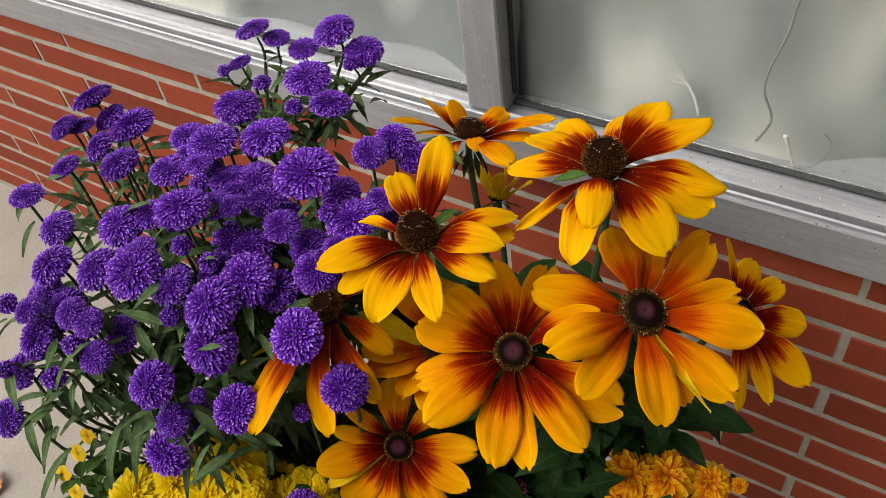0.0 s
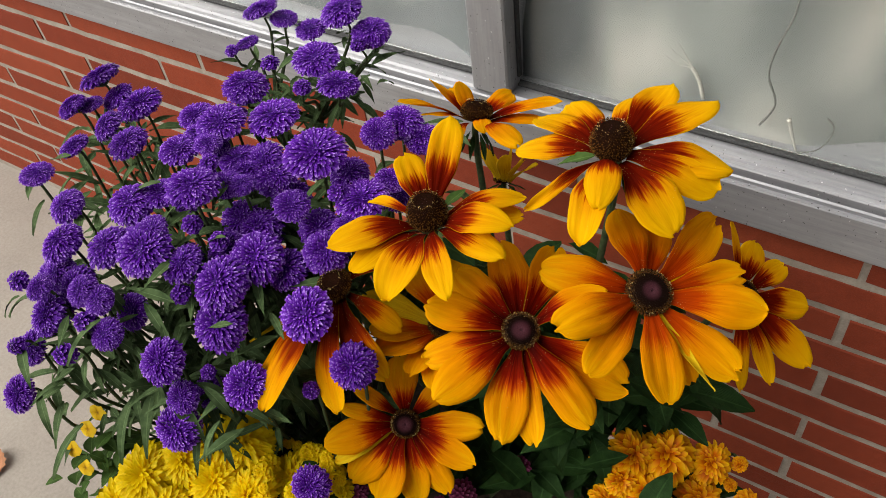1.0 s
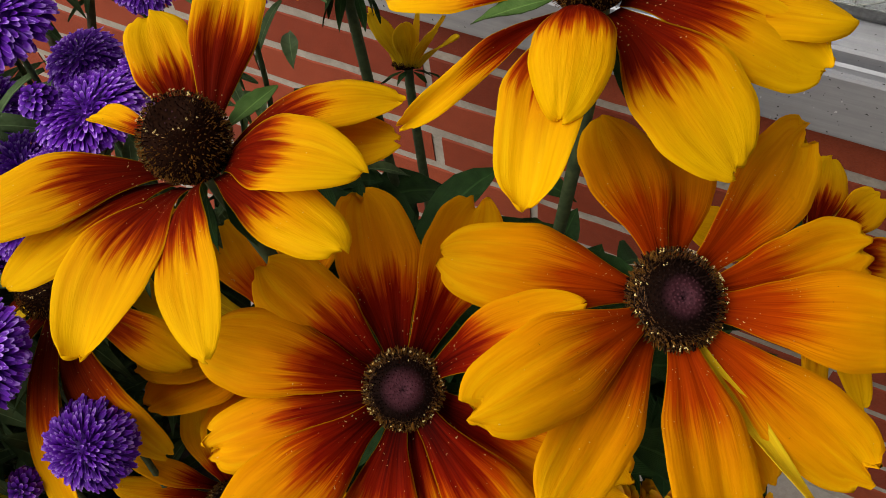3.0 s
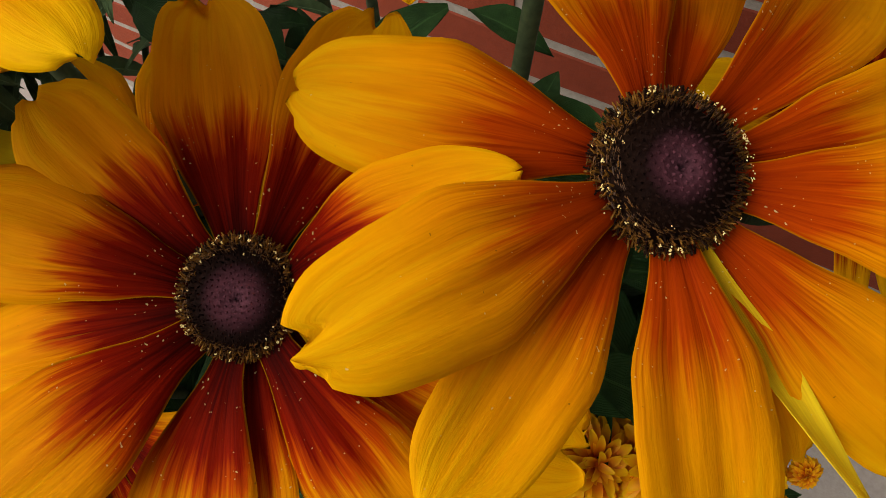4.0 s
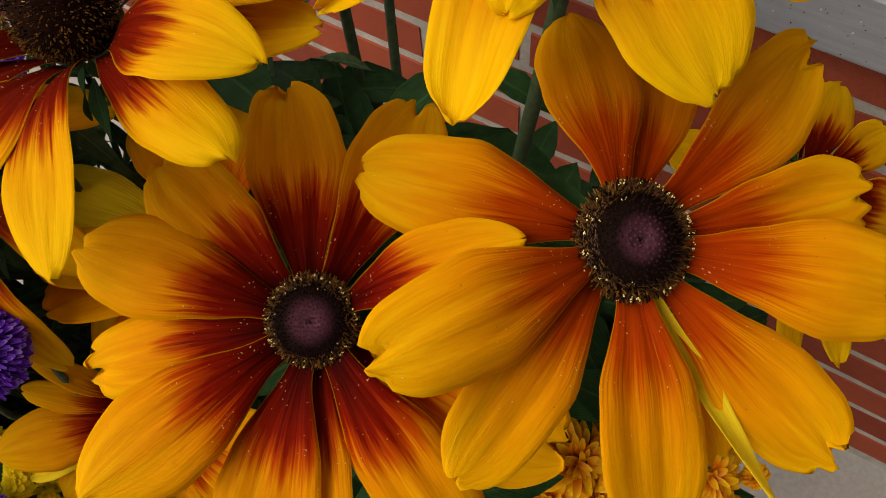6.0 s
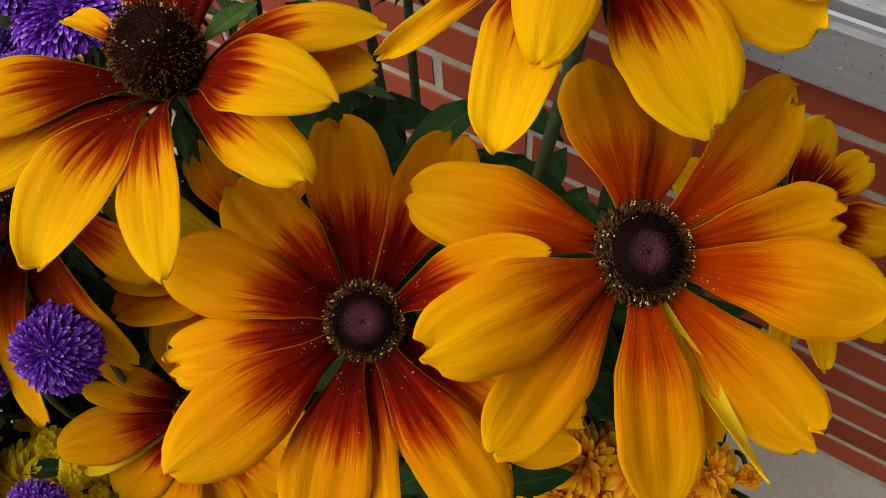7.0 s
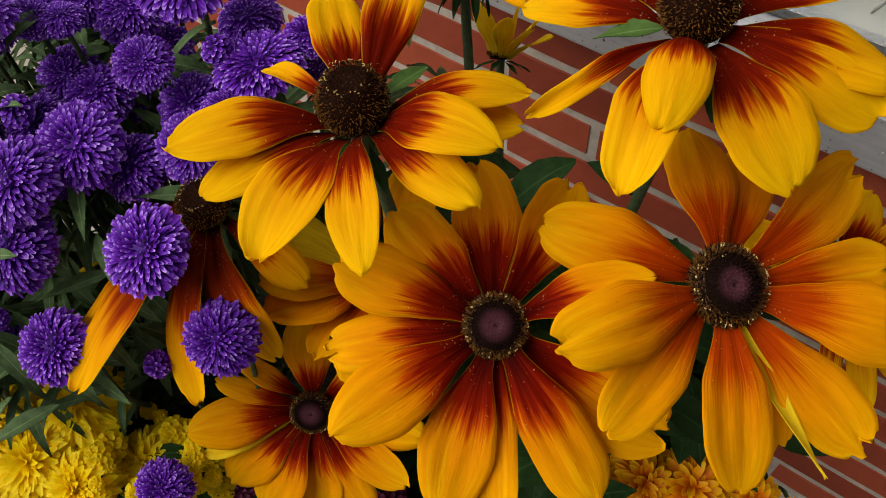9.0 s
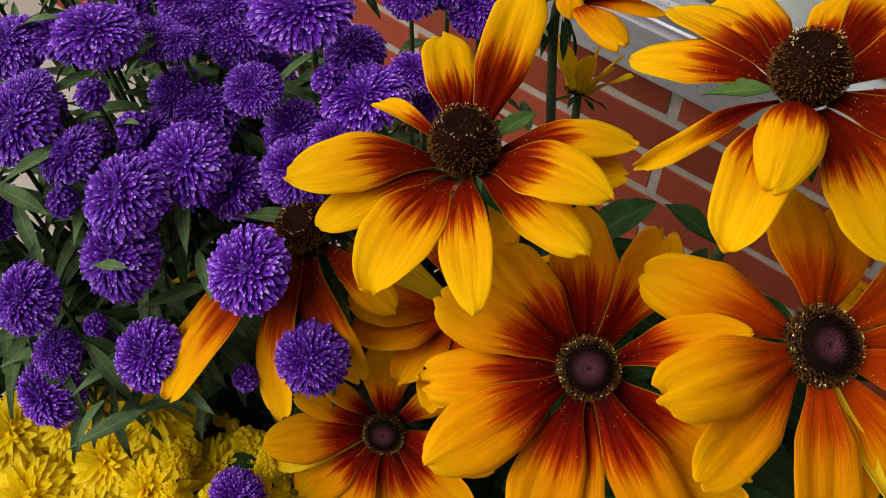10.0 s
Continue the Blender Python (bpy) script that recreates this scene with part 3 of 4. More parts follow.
def leaf_mesh(name, length, width, mat, bend=0.2, fold=0.25, teeth=0.0, rows=10, cols=4, peak=0.4, seed=0):
    """A leaf along +y: folded along the midrib, arching, closed shell."""
    rnd = random.Random(seed)
    top, uvs = [], []
    for j in range(rows + 1):
        v = j / rows
        w = (v / peak) ** 0.7 if v < peak else max(0.0, 1 - ((v - peak) / (1 - peak)) ** 1.7)
        half = 0.5 * width * max(w, 0.03) * (1 + teeth * (1 if j % 2 else -1))
        for i in range(cols + 1):
            u = 2 * i / cols - 1
            z = fold * half * abs(u) - bend * length * v * v + 0.03 * length * math.sin(6 * v + seed) * u
            top.append(Vector((half * u, length * v, z)))
            uvs.append((0.5 + 0.5 * u, v))
    n, m = cols + 1, len(top)
    low = [p - Vector((0, 0, 0.00025)) for p in top]
    faces = []
    for j in range(rows):
        for i in range(cols):
            a, b, c, d = j * n + i, j * n + i + 1, (j + 1) * n + i + 1, (j + 1) * n + i
            faces += [(a, b, c, d), (m + d, m + c, m + b, m + a)]
    return mesh_of(name, top + low, faces, uvs + uvs, (mat,))


def place(at, y_axis, z_hint, scale=1.0):
    return Matrix.Translation(at) @ frame_from(y_axis, z_hint).to_4x4() @ Matrix.Scale(scale, 4)


rudbeckia = new("black_eyed_susan_plant")
tagged(rudbeckia, "tall black-eyed susan with big gold and rust daisies and dark cones", "flower")
ROOT = Vector((-0.21, -0.30, 0.50))
BRACT = leaf_mesh("sepal", 0.024, 0.009, M_LEAF_FRESH, 0.1, 0.35, 0.06, 12, 4, 0.45)
SEPAL = leaf_mesh("sepal", 0.024, 0.006, M_LEAF_BROAD, 0.15, 0.3)


def rudbeckia_flower(top, normal, cone_r, cone_h, flat, plum, petals, mat, seed=0, label="", bracts=()):
    """top: the crown of the cone. petals: tip from the foot of the cone, width, and what sets a petal apart."""
    n = Vector(normal).normalized()
    foot = Vector(top) - n * cone_h
    frame_z = frame_from(n.orthogonal(), n)
    cone, pollen = cone_mesh(cone_r, cone_h, flat, plum, seed)
    head = part("flower_head", cone, rudbeckia, label, Matrix.Translation(foot) @ frame_z.to_4x4())
    part("pollen", pollen, head)
    inverse = head.matrix_basis.inverted()
    vary = random.Random(seed * 7 + 3)
    for k, (tip, width, *rest) in enumerate(petals):
        style = dict(rest[0]) if rest else {}
        tip = Vector(tip)
        flat_way = (tip - n * tip.dot(n)).normalized()
        start = foot + flat_way * cone_r * 0.80 - n * 0.0022
        way = foot + tip - start
        roll = style.pop("roll", vary.uniform(0.04, 0.22))
        start = start + n * (vary.uniform(-0.0006, 0.0006) + 0.0012 * style.pop("up", 0))
        m = place(start, way, n) @ Matrix.Rotation(roll, 4, "Y")
        own = style.pop("mat", mat)
        me = petal_mesh(way.length * 1.02, width, seed=seed * 31 + k, mat=own, **{**dict(bow=0.06, base=0.27 if flat else 0.22, cup=vary.uniform(-0.30, 0.32), notch=0.05, twist=vary.uniform(-0.22, 0.22)), **style})
        part("petal", me, head, "", inverse @ m)
    for k in range(7):
        a = 2 * math.pi * (k + 0.3) / 7
        way = frame_z @ Vector((math.cos(a), math.sin(a), -0.25 if flat else -1.6))
        part("sepal", SEPAL, head, "", inverse @ place(foot - n * 0.003 + way * cone_r * 0.5, way, n, cone_r / 0.0125))
    for way, size in bracts:
        part("sepal", BRACT, head, "", inverse @ place(foot + Vector(way).normalized() * cone_r * 0.9, way, n, size))
    low = ROOT + Vector((0.35 * (foot.x - ROOT.x), 0.35 * (foot.y - ROOT.y), 0))
    mid = low.lerp(foot, 0.6) - n * 0.02
    part("stem", tube_mesh("stem", [low - Vector((0, 0, 0.06)), low, mid, foot - n * 0.025, foot - n * 0.001], 0.0032, 0.0028, M_STEM), rudbeckia)
    return head


C = dict
rudbeckia_flower((-0.250, -0.350, 0.841), (-0.013, -0.104, 0.995), 0.0116, 0.020, False, 0.035, [
    ((-0.039, 0.034, 0.014), 0.0225, C(notch=0.08, up=1, tip=0.8)), ((-0.022, 0.067, 0.026), 0.0235, C(notch=0.0)), ((0.049, 0.038, 0.009), 0.0175, C(bow=0.14, curl=0.1)),
    ((0.053, 0.028, 0.002), 0.0195, C(up=-1)), ((0.056, 0.002, 0.021), 0.0228, C(bow=0.12, curl=0.25, tip=0.55, notch=0.01, up=1)), ((0.063, -0.017, 0.010), 0.0190, C(bow=0.12, notch=0.03)),
    ((0.048, -0.053, 0.004), 0.0180, C(bow=0.14, notch=0.02, up=1)), ((0.012, -0.067, -0.001), 0.0275, C(bow=0.14, notch=0.05)), ((-0.019, -0.059, 0.002), 0.0205, C(bow=0.10, notch=0.02, up=-1)),
    ((-0.040, -0.053, 0.008), 0.0260, C(bow=0.10, notch=0.03, up=1)), ((-0.054, 0.005, -0.006), 0.0085, C(curl=0.2, cup=0.5))],
    M_PETAL_WINE, seed=1, label="gold daisy with wine-red base and tall brown cone", bracts=[((0.016, 0.050, 0.012), 0.9)])
rudbeckia_flower((-0.171, -0.374, 0.785), (0.27, -0.37, 0.89), 0.0112, 0.008, True, 0.33, [
    ((-0.043, 0.052, 0.012), 0.0270, C(notch=0.10, up=-1)), ((-0.008, 0.066, 0.011), 0.0250, C(notch=0.10, up=-2)), ((0.039, 0.036, 0.022), 0.0190, C(bow=0.16, up=1, notch=0.0, roll=-0.3)),
    ((0.070, 0.008, -0.026), 0.0310, C(notch=0.12, up=-2)), ((0.059, -0.025, -0.030), 0.0262, C(notch=0.03, up=2)), ((0.036, -0.051, -0.032), 0.0190, C(notch=0.07)), ((0.017, -0.060, -0.030), 0.0262, C(notch=0.05, up=1)),
    ((-0.025, -0.063, -0.009), 0.0270, C(notch=0.04, up=2)), ((-0.049, -0.040, -0.015), 0.0245, C(notch=0.10)), ((-0.059, -0.015, 0.011), 0.0262, C(up=1)), ((-0.052, 0.010, 0.020), 0.0250, C(up=-1))],
    M_PETAL_DEEP, seed=2, label="gold daisy with rust-red base and flat dark eye")
rudbeckia_flower((-0.108, -0.321, 0.801), (0.42, -0.18, 0.88), 0.0138, 0.010, True, 0.31, [
    ((-0.063, -0.020, 0.013), 0.0272, C(notch=0.04, roll=-0.1)), ((-0.040, 0.040, 0.018), 0.0262, C(notch=0.03, up=1)), ((-0.020, 0.058, 0.004), 0.0222, C(up=-1)), ((0.017, 0.069, 0.007), 0.0268, C(notch=0.12, up=1)),
    ((0.045, 0.047, -0.008), 0.0245, C(notch=0.12)), ((0.064, 0.026, -0.011), 0.0285, C(tip=0.22, notch=0.0, up=1)), ((0.065, -0.017, -0.025), 0.0252, C(notch=0.11)), ((0.042, -0.027, -0.033), 0.0200, C(up=-1)),
    ((0.055, -0.034, -0.021), 0.0056, C(twist=0.10, cup=0.4, bow=-0.03, mat=M_PETAL_PLAIN, tip=0.2, notch=0.0, up=0.7)), ((0.035, -0.054, -0.024), 0.0275, C(notch=0.04, up=1)), ((-0.008, -0.070, 0.000), 0.0235, C(notch=0.03, up=-1)), ((-0.033, -0.062, 0.016), 0.0275, C(notch=0.10, up=2))],
    M_PETAL_RUST, seed=3, label="broad gold daisy with orange-rust base and dark eye ringed with pollen")
rudbeckia_flower((-0.167, -0.259, 0.860), (-0.13, 0.0, 0.99), 0.0122, 0.021, False, 0.03, [
    ((-0.054, 0.046, -0.010), 0.0270, C(bow=0.10, up=-1)), ((-0.064, -0.012, -0.012), 0.0265, C(bow=0.12, notch=0.04)), ((-0.066, 0.020, -0.008), 0.0250, C(bow=0.10, up=-1)), ((-0.031, -0.062, -0.009), 0.0130, C(twist=1.0, fold=0.5)), ((0.010, -0.072, -0.011), 0.0255, C(bow=0.14, notch=0.02)),
    ((0.013, -0.052, 0.006), 0.0215, C(bow=0.20, curl=0.30, cup=-0.45, up=2)), ((0.056, -0.037, -0.016), 0.0310, C(bow=0.14, notch=0.05)), ((0.068, 0.004, -0.011), 0.0300, C(bow=0.12, notch=0.04, up=1)), ((0.070, 0.020, -0.006), 0.0260, C(bow=0.10, notch=0.02)),
    ((0.042, 0.067, 0.005), 0.0270, C(bow=0.08, notch=0.0)), ((0.010, 0.074, 0.003), 0.0250, C(bow=0.08, notch=0.0, up=1)), ((-0.010, 0.061, -0.001), 0.0200, C(bow=0.10, up=-1))],
    M_PETAL_WINE, seed=4, label="gold daisy with deep wine base and domed brown cone", bracts=[((-0.048, -0.034, -0.004), 1.05)])
rudbeckia_flower((-0.325, -0.168, 0.766), (-0.10, 0.34, 0.93), 0.0120, 0.014, False, 0.03, [
    ((-0.065, -0.021, 0.013), 0.0200), ((-0.052, 0.010, 0.018), 0.0190), ((-0.030, 0.022, 0.016), 0.0180, C(up=-1)), ((-0.041, -0.022, 0.004), 0.0190, C(up=1)), ((-0.006, -0.034, -0.003), 0.0190, C(bow=0.15)), ((-0.052, 0.043, -0.012), 0.022),
    ((0.059, -0.033, 0.014), 0.0215, C(bow=0.1)), ((0.056, 0.048, 0.001), 0.0200), ((0.052, 0.029, -0.005), 0.0180, C(up=-1)), ((0.020, -0.020, 0.010), 0.0160, C(curl=0.5, bow=0.2, up=1)), ((0.003, 0.056, -0.010), 0.022)],
    M_PETAL_DEEP, seed=5, label="gold daisy with rust-red base close to the window sill")
rudbeckia_flower((-0.255, -0.411, 0.658), (0.42, -0.6, 0.68), 0.0105, 0.007, True, 0.30, [
    ((-0.012, 0.022, 0.053), 0.0250), ((0.020, 0.030, 0.028), 0.0170, C(up=-1)), ((0.058, 0.019, 0.011), 0.0240, C(notch=0.06)), ((0.059, 0.000, -0.014), 0.0225), ((0.044, -0.017, -0.042), 0.0250, C(up=-1)),
    ((-0.045, -0.043, -0.001), 0.0260, C(notch=0.02)), ((-0.043, -0.020, 0.017), 0.0120, C(up=-1)), ((-0.034, -0.010, 0.044), 0.0120, C(up=-2)), ((0.022, -0.030, -0.053), 0.027), ((-0.004, -0.045, -0.049), 0.030, C(up=1)), ((-0.026, -0.046, -0.038), 0.027),
    ((-0.038, -0.046, -0.020), 0.0130, C(mat=M_PETAL_PLAIN, up=-1, fold=0.3))],
    M_PETAL_DEEP, seed=6, label="smaller gold daisy with rust base low in the pot")
rudbeckia_flower((-0.313, -0.388, 0.771), (-0.05, -0.25, 0.96), 0.0110, 0.012, False, 0.0, [
    ((-0.010, -0.088, -0.041), 0.0270, C(bow=0.08)), ((0.033, -0.059, -0.053), 0.0280, C(bow=0.12)), ((0.051, -0.026, -0.046), 0.0250, C(bow=0.20, up=1)), ((-0.060, -0.045, -0.046), 0.0100, C(bow=0.02, mat=M_PETAL_PLAIN)),
    ((0.048, 0.004, -0.024), 0.018, C(bow=0.12)), ((-0.028, -0.076, -0.042), 0.0170, C(bow=0.06, up=-1)), ((0.010, 0.055, -0.020), 0.024, C(bow=0.15)), ((-0.045, -0.010, -0.050), 0.024, C(bow=0.12)), ((0.024, -0.052, -0.048), 0.0060, C(bow=0.05, mat=M_PETAL_PLAIN))],
    M_PETAL_FADED, seed=7, label="fading daisy with drooping rust petals and dark cone")
rudbeckia_flower((-0.250, -0.350, 0.722), (0.10, -0.15, 0.98), 0.012, 0.010, True, 0.3, [
    ((-0.021, -0.053, 0.015), 0.0290), ((-0.034, -0.043, 0.020), 0.0270, C(up=-1)), ((0.006, -0.053, 0.008), 0.0210, C(up=-1)), ((-0.060, -0.018, 0.018), 0.026, C(mat=M_PETAL_PLAIN, up=-1)), ((0.025, -0.052, 0.002), 0.024),
    ((-0.050, 0.030, 0.012), 0.026), ((-0.020, 0.056, 0.008), 0.026), ((0.030, 0.050, 0.000), 0.026)],
    M_PETAL_RUST, seed=8, label="gold daisy with rust base half hidden behind others")
rudbeckia_flower((-0.072, -0.212, 0.700), (0.40, -0.25, 0.88), 0.0115, 0.010, True, 0.3, [
    ((-0.006, 0.043, 0.015), 0.0214), ((0.019, 0.042, 0.002), 0.0190, C(notch=0.08)), ((0.045, 0.023, -0.014), 0.0245, C(notch=0.02)), ((0.061, -0.016, -0.032), 0.0250, C(notch=0.04)), ((0.042, -0.044, -0.032), 0.0140),
    ((0.025, -0.062, -0.029), 0.0125), ((-0.025, 0.036, 0.034), 0.0071), ((-0.05, -0.03, 0.03), 0.022)],
    M_PETAL_WINE, seed=9, label="gold daisy with wine base turned towards the wall")


# ---------------- asters ----------------
def pom_mesh(radius, florets, seed, mat, name="flower_head", width=0.066, dome=0.62, height=0.5, reach=0.42, rows=3, eye=0.05, rise=(30, 58)):
    """A many-petalled head facing +z: short cupped florets shingled over a dome, spread at the rim, upright in the middle."""
    rnd = random.Random(seed)
    verts, faces, uvs = [], [], []
    up = Vector((0, 0, 1))
    for q in range(florets):
        s = eye + (1 - eye) * ((q + 0.6) / florets) ** 0.55
        a = q * 2.399963 + rnd.uniform(-0.10, 0.10)
        ang = s * math.radians(100)
        out = Vector((math.cos(a), math.sin(a), 0))
        side = Vector((-math.sin(a), math.cos(a), 0))
        foot = out * radius * dome * math.sin(ang) + up * radius * height * (math.cos(ang) - 0.25)
        nrm = (out * math.sin(ang) * height + up * math.cos(ang) * dome).normalized()
        run = side.cross(nrm).normalized()
        lift = math.radians(rnd.uniform(*rise) + 26 * (1 - s))
        if s > 0.9:
            lift *= 0.5
        length = radius * reach * (0.55 + 0.45 * s) * rnd.uniform(0.75, 1.2)
        w = radius * width * (0.65 + 0.5 * s) * rnd.uniform(0.8, 1.2)
        swing = rnd.uniform(-0.28, 0.28)
        run, side = run * math.cos(swing) + side * math.sin(swing), side * math.cos(swing) - run * math.sin(swing)
        i0 = len(verts)
        p = foot - run * length * 0.35
        for k in range(rows + 1):
            v = k / rows
            la = lift * (1.25 - 0.55 * v)
            d = run * math.cos(la) + nrm * math.sin(la)
            nn = nrm * math.cos(la) - run * math.sin(la)
            if k:
                p = p + d * length / rows
            half = w * (0.55, 0.95, 1.0, 0.45)[k] if rows == 3 else w * (0.5, 0.9, 1.0, 0.9, 0.35)[k]
            verts += [p - side * half + nn * half * 0.5, p, p + side * half + nn * half * 0.5]
            uvs += [(0.0, v), (0.5, v * 0.9), (1.0, v)]
        for k in range(rows):
            b = i0 + 3 * k
            faces += [(b, b + 1, b + 4, b + 3), (b + 1, b + 2, b + 5, b + 4)]
    # the closed bed that the florets grow from
    sides, rings, i0 = 14, 5, len(verts)
    for j in range(rings + 1):
        ang = math.radians(100) * j / rings
        for k in range(sides):
            a = 2 * math.pi * k / sides
            verts.append(Vector((radius * dome * 0.92 * math.sin(ang) * math.cos(a), radius * dome * 0.92 * math.sin(ang) * math.sin(a), radius * height * (0.95 * math.cos(ang) - 0.27))))
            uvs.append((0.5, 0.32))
    faces += [(i0 + j * sides + k, i0 + (j + 1) * sides + k, i0 + (j + 1) * sides + (k + 1) % sides, i0 + j * sides + (k + 1) % sides) for j in range(rings) for k in range(sides)]
    return mesh_of(name, verts, faces, uvs, (mat,))


def calyx_mesh(radius):
    verts, faces, sides = [], [], 10
    for r, z in ((0.10, -0.62), (0.34, -0.46), (0.42, -0.18), (0.30, 0.02)):
        verts += [(radius * r * math.cos(2 * math.pi * k / sides), radius * r * math.sin(2 * math.pi * k / sides), radius * z) for k in range(sides)]
    for j in range(3):
        faces += [(j * sides + k, j * sides + (k + 1) % sides, (j + 1) * sides + (k + 1) % sides, (j + 1) * sides + k) for k in range(sides)]
    return mesh_of("calyx", verts, faces, None, (M_STEM,))


CROWN = [
    (-0.528, -0.193, 0.823, 0.0145), (-0.508, -0.187, 0.815, 0.0112), (-0.520, -0.225, 0.810, 0.0098), (-0.522, -0.242, 0.812, 0.0068),
    (-0.479, -0.242, 0.811, 0.0089), (-0.465, -0.159, 0.816, 0.0174), (-0.485, -0.181, 0.806, 0.0125), (-0.437, -0.157, 0.800, 0.0161),
    (-0.436, -0.177, 0.800, 0.0083), (-0.448, -0.219, 0.809, 0.0177), (-0.412, -0.236, 0.805, 0.0155), (-0.433, -0.256, 0.809, 0.0082),
    (-0.471, -0.280, 0.815, 0.0170), (-0.626, -0.309, 0.800, 0.0169), (-0.620, -0.347, 0.796, 0.0125), (-0.614, -0.334, 0.791, 0.0102),
    (-0.584, -0.309, 0.783, 0.0185), (-0.609, -0.311, 0.785, 0.0137),
]
SHOULDER = [
    (-0.577, -0.348, 0.790, 0.0130), (-0.544, -0.356, 0.789, 0.0156), (-0.569, -0.386, 0.800, 0.0117), (-0.564, -0.425, 0.804, 0.0119),
    (-0.532, -0.431, 0.788, 0.0132), (-0.500, -0.314, 0.801, 0.0141), (-0.458, -0.324, 0.815, 0.0173), (-0.481, -0.329, 0.802, 0.0133),
    (-0.428, -0.298, 0.811, 0.0185), (-0.481, -0.353, 0.802, 0.0143), (-0.428, -0.367, 0.819, 0.0085), (-0.431, -0.339, 0.799, 0.0145),
    (-0.412, -0.333, 0.800, 0.0152), (-0.398, -0.339, 0.793, 0.0147), (-0.359, -0.328, 0.823, 0.0208), (-0.417, -0.394, 0.823, 0.0171),
    (-0.460, -0.395, 0.800, 0.0124), (-0.474, -0.412, 0.798, 0.0156),
]
MIDDLE = [
    (-0.400, -0.368, 0.809, 0.0100), (-0.361, -0.361, 0.799, 0.0119), (-0.450, -0.347, 0.814, 0.0097), (-0.347, -0.243, 0.792, 0.0154),
    (-0.351, -0.268, 0.798, 0.0124), (-0.329, -0.243, 0.782, 0.0132), (-0.349, -0.310, 0.792, 0.0137), (-0.310, -0.310, 0.801, 0.0104),
    (-0.334, -0.341, 0.805, 0.0078), (-0.317, -0.335, 0.801, 0.0172), (-0.309, -0.305, 0.782, 0.0123), (-0.348, -0.354, 0.775, 0.0142),
    (-0.329, -0.371, 0.775, 0.0150), (-0.404, -0.375, 0.779, 0.0141), (-0.388, -0.374, 0.776, 0.0148), (-0.393, -0.407, 0.791, 0.0082),
    (-0.411, -0.410, 0.803, 0.0082), (-0.367, -0.401, 0.780, 0.0177),
]
FRONT = [
    (-0.355, -0.389, 0.762, 0.0145), (-0.376, -0.429, 0.778, 0.0183), (-0.371, -0.446, 0.755, 0.0185), (-0.408, -0.432, 0.785, 0.0137),
    (-0.437, -0.438, 0.792, 0.0187), (-0.471, -0.445, 0.785, 0.0158), (-0.508, -0.458, 0.784, 0.0154), (-0.438, -0.425, 0.799, 0.0109),
    (-0.511, -0.497, 0.781, 0.0084), (-0.494, -0.493, 0.779, 0.0099), (-0.495, -0.499, 0.754, 0.0153), (-0.464, -0.480, 0.777, 0.0110),
    (-0.450, -0.479, 0.773, 0.0102), (-0.445, -0.465, 0.747, 0.0126), (-0.437, -0.492, 0.757, 0.0109), (-0.463, -0.515, 0.744, 0.0087),
    (-0.507, -0.519, 0.729, 0.0125), (-0.498, -0.528, 0.748, 0.0072),
]
SKIRT = [
    (-0.396, -0.485, 0.742, 0.0151), (-0.384, -0.491, 0.713, 0.0111), (-0.383, -0.471, 0.693, 0.0124), (-0.342, -0.465, 0.723, 0.0152),
    (-0.385, -0.505, 0.691, 0.0157), (-0.515, -0.545, 0.696, 0.0132), (-0.310, -0.419, 0.770, 0.0169), (-0.2765, -0.4225, 0.7365, 0.0150),
    (-0.303, -0.443, 0.715, 0.0070), (-0.369, -0.472, 0.730, 0.0059), (-0.399, -0.448, 0.774, 0.0077), (-0.454, -0.494, 0.763, 0.0086),
    (-0.294, -0.359, 0.793, 0.0095), (-0.313, -0.359, 0.796, 0.0096), (-0.300, -0.477, 0.635, 0.0135),
]

aster = new("aster_plant")
tagged(aster, "bushy violet aster with double pom-pom heads and narrow leaves", "flower")
UNIT = 0.0165
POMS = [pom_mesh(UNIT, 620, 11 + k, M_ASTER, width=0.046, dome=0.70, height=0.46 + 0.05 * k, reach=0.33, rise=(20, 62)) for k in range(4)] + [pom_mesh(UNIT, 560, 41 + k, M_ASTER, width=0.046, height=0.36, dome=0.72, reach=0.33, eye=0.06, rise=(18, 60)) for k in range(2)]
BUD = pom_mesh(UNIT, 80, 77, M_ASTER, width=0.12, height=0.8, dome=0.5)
CALYX = calyx_mesh(UNIT)
ASTER_LEAVES = [leaf_mesh("leaf", 0.034, 0.0072, M_LEAF_ASTER, b, 0.45, seed=k, cols=2, rows=8) for k, b in enumerate((0.1, 0.25, 0.4, -0.05))]
ASTER_ROOT = Vector((-0.385, -0.375, 0.50))
rnd = random.Random(21)
leaf_count = 0
more = random.Random(77)
HIDDEN = [(x + more.uniform(-0.022, 0.016), y + more.uniform(0.004, 0.024), z - more.uniform(0.012, 0.026), more.uniform(0.010, 0.0145)) for x, y, z, r in SHOULDER[5:] + MIDDLE + FRONT[:12] if x < -0.36 and more.random() < 0.75]
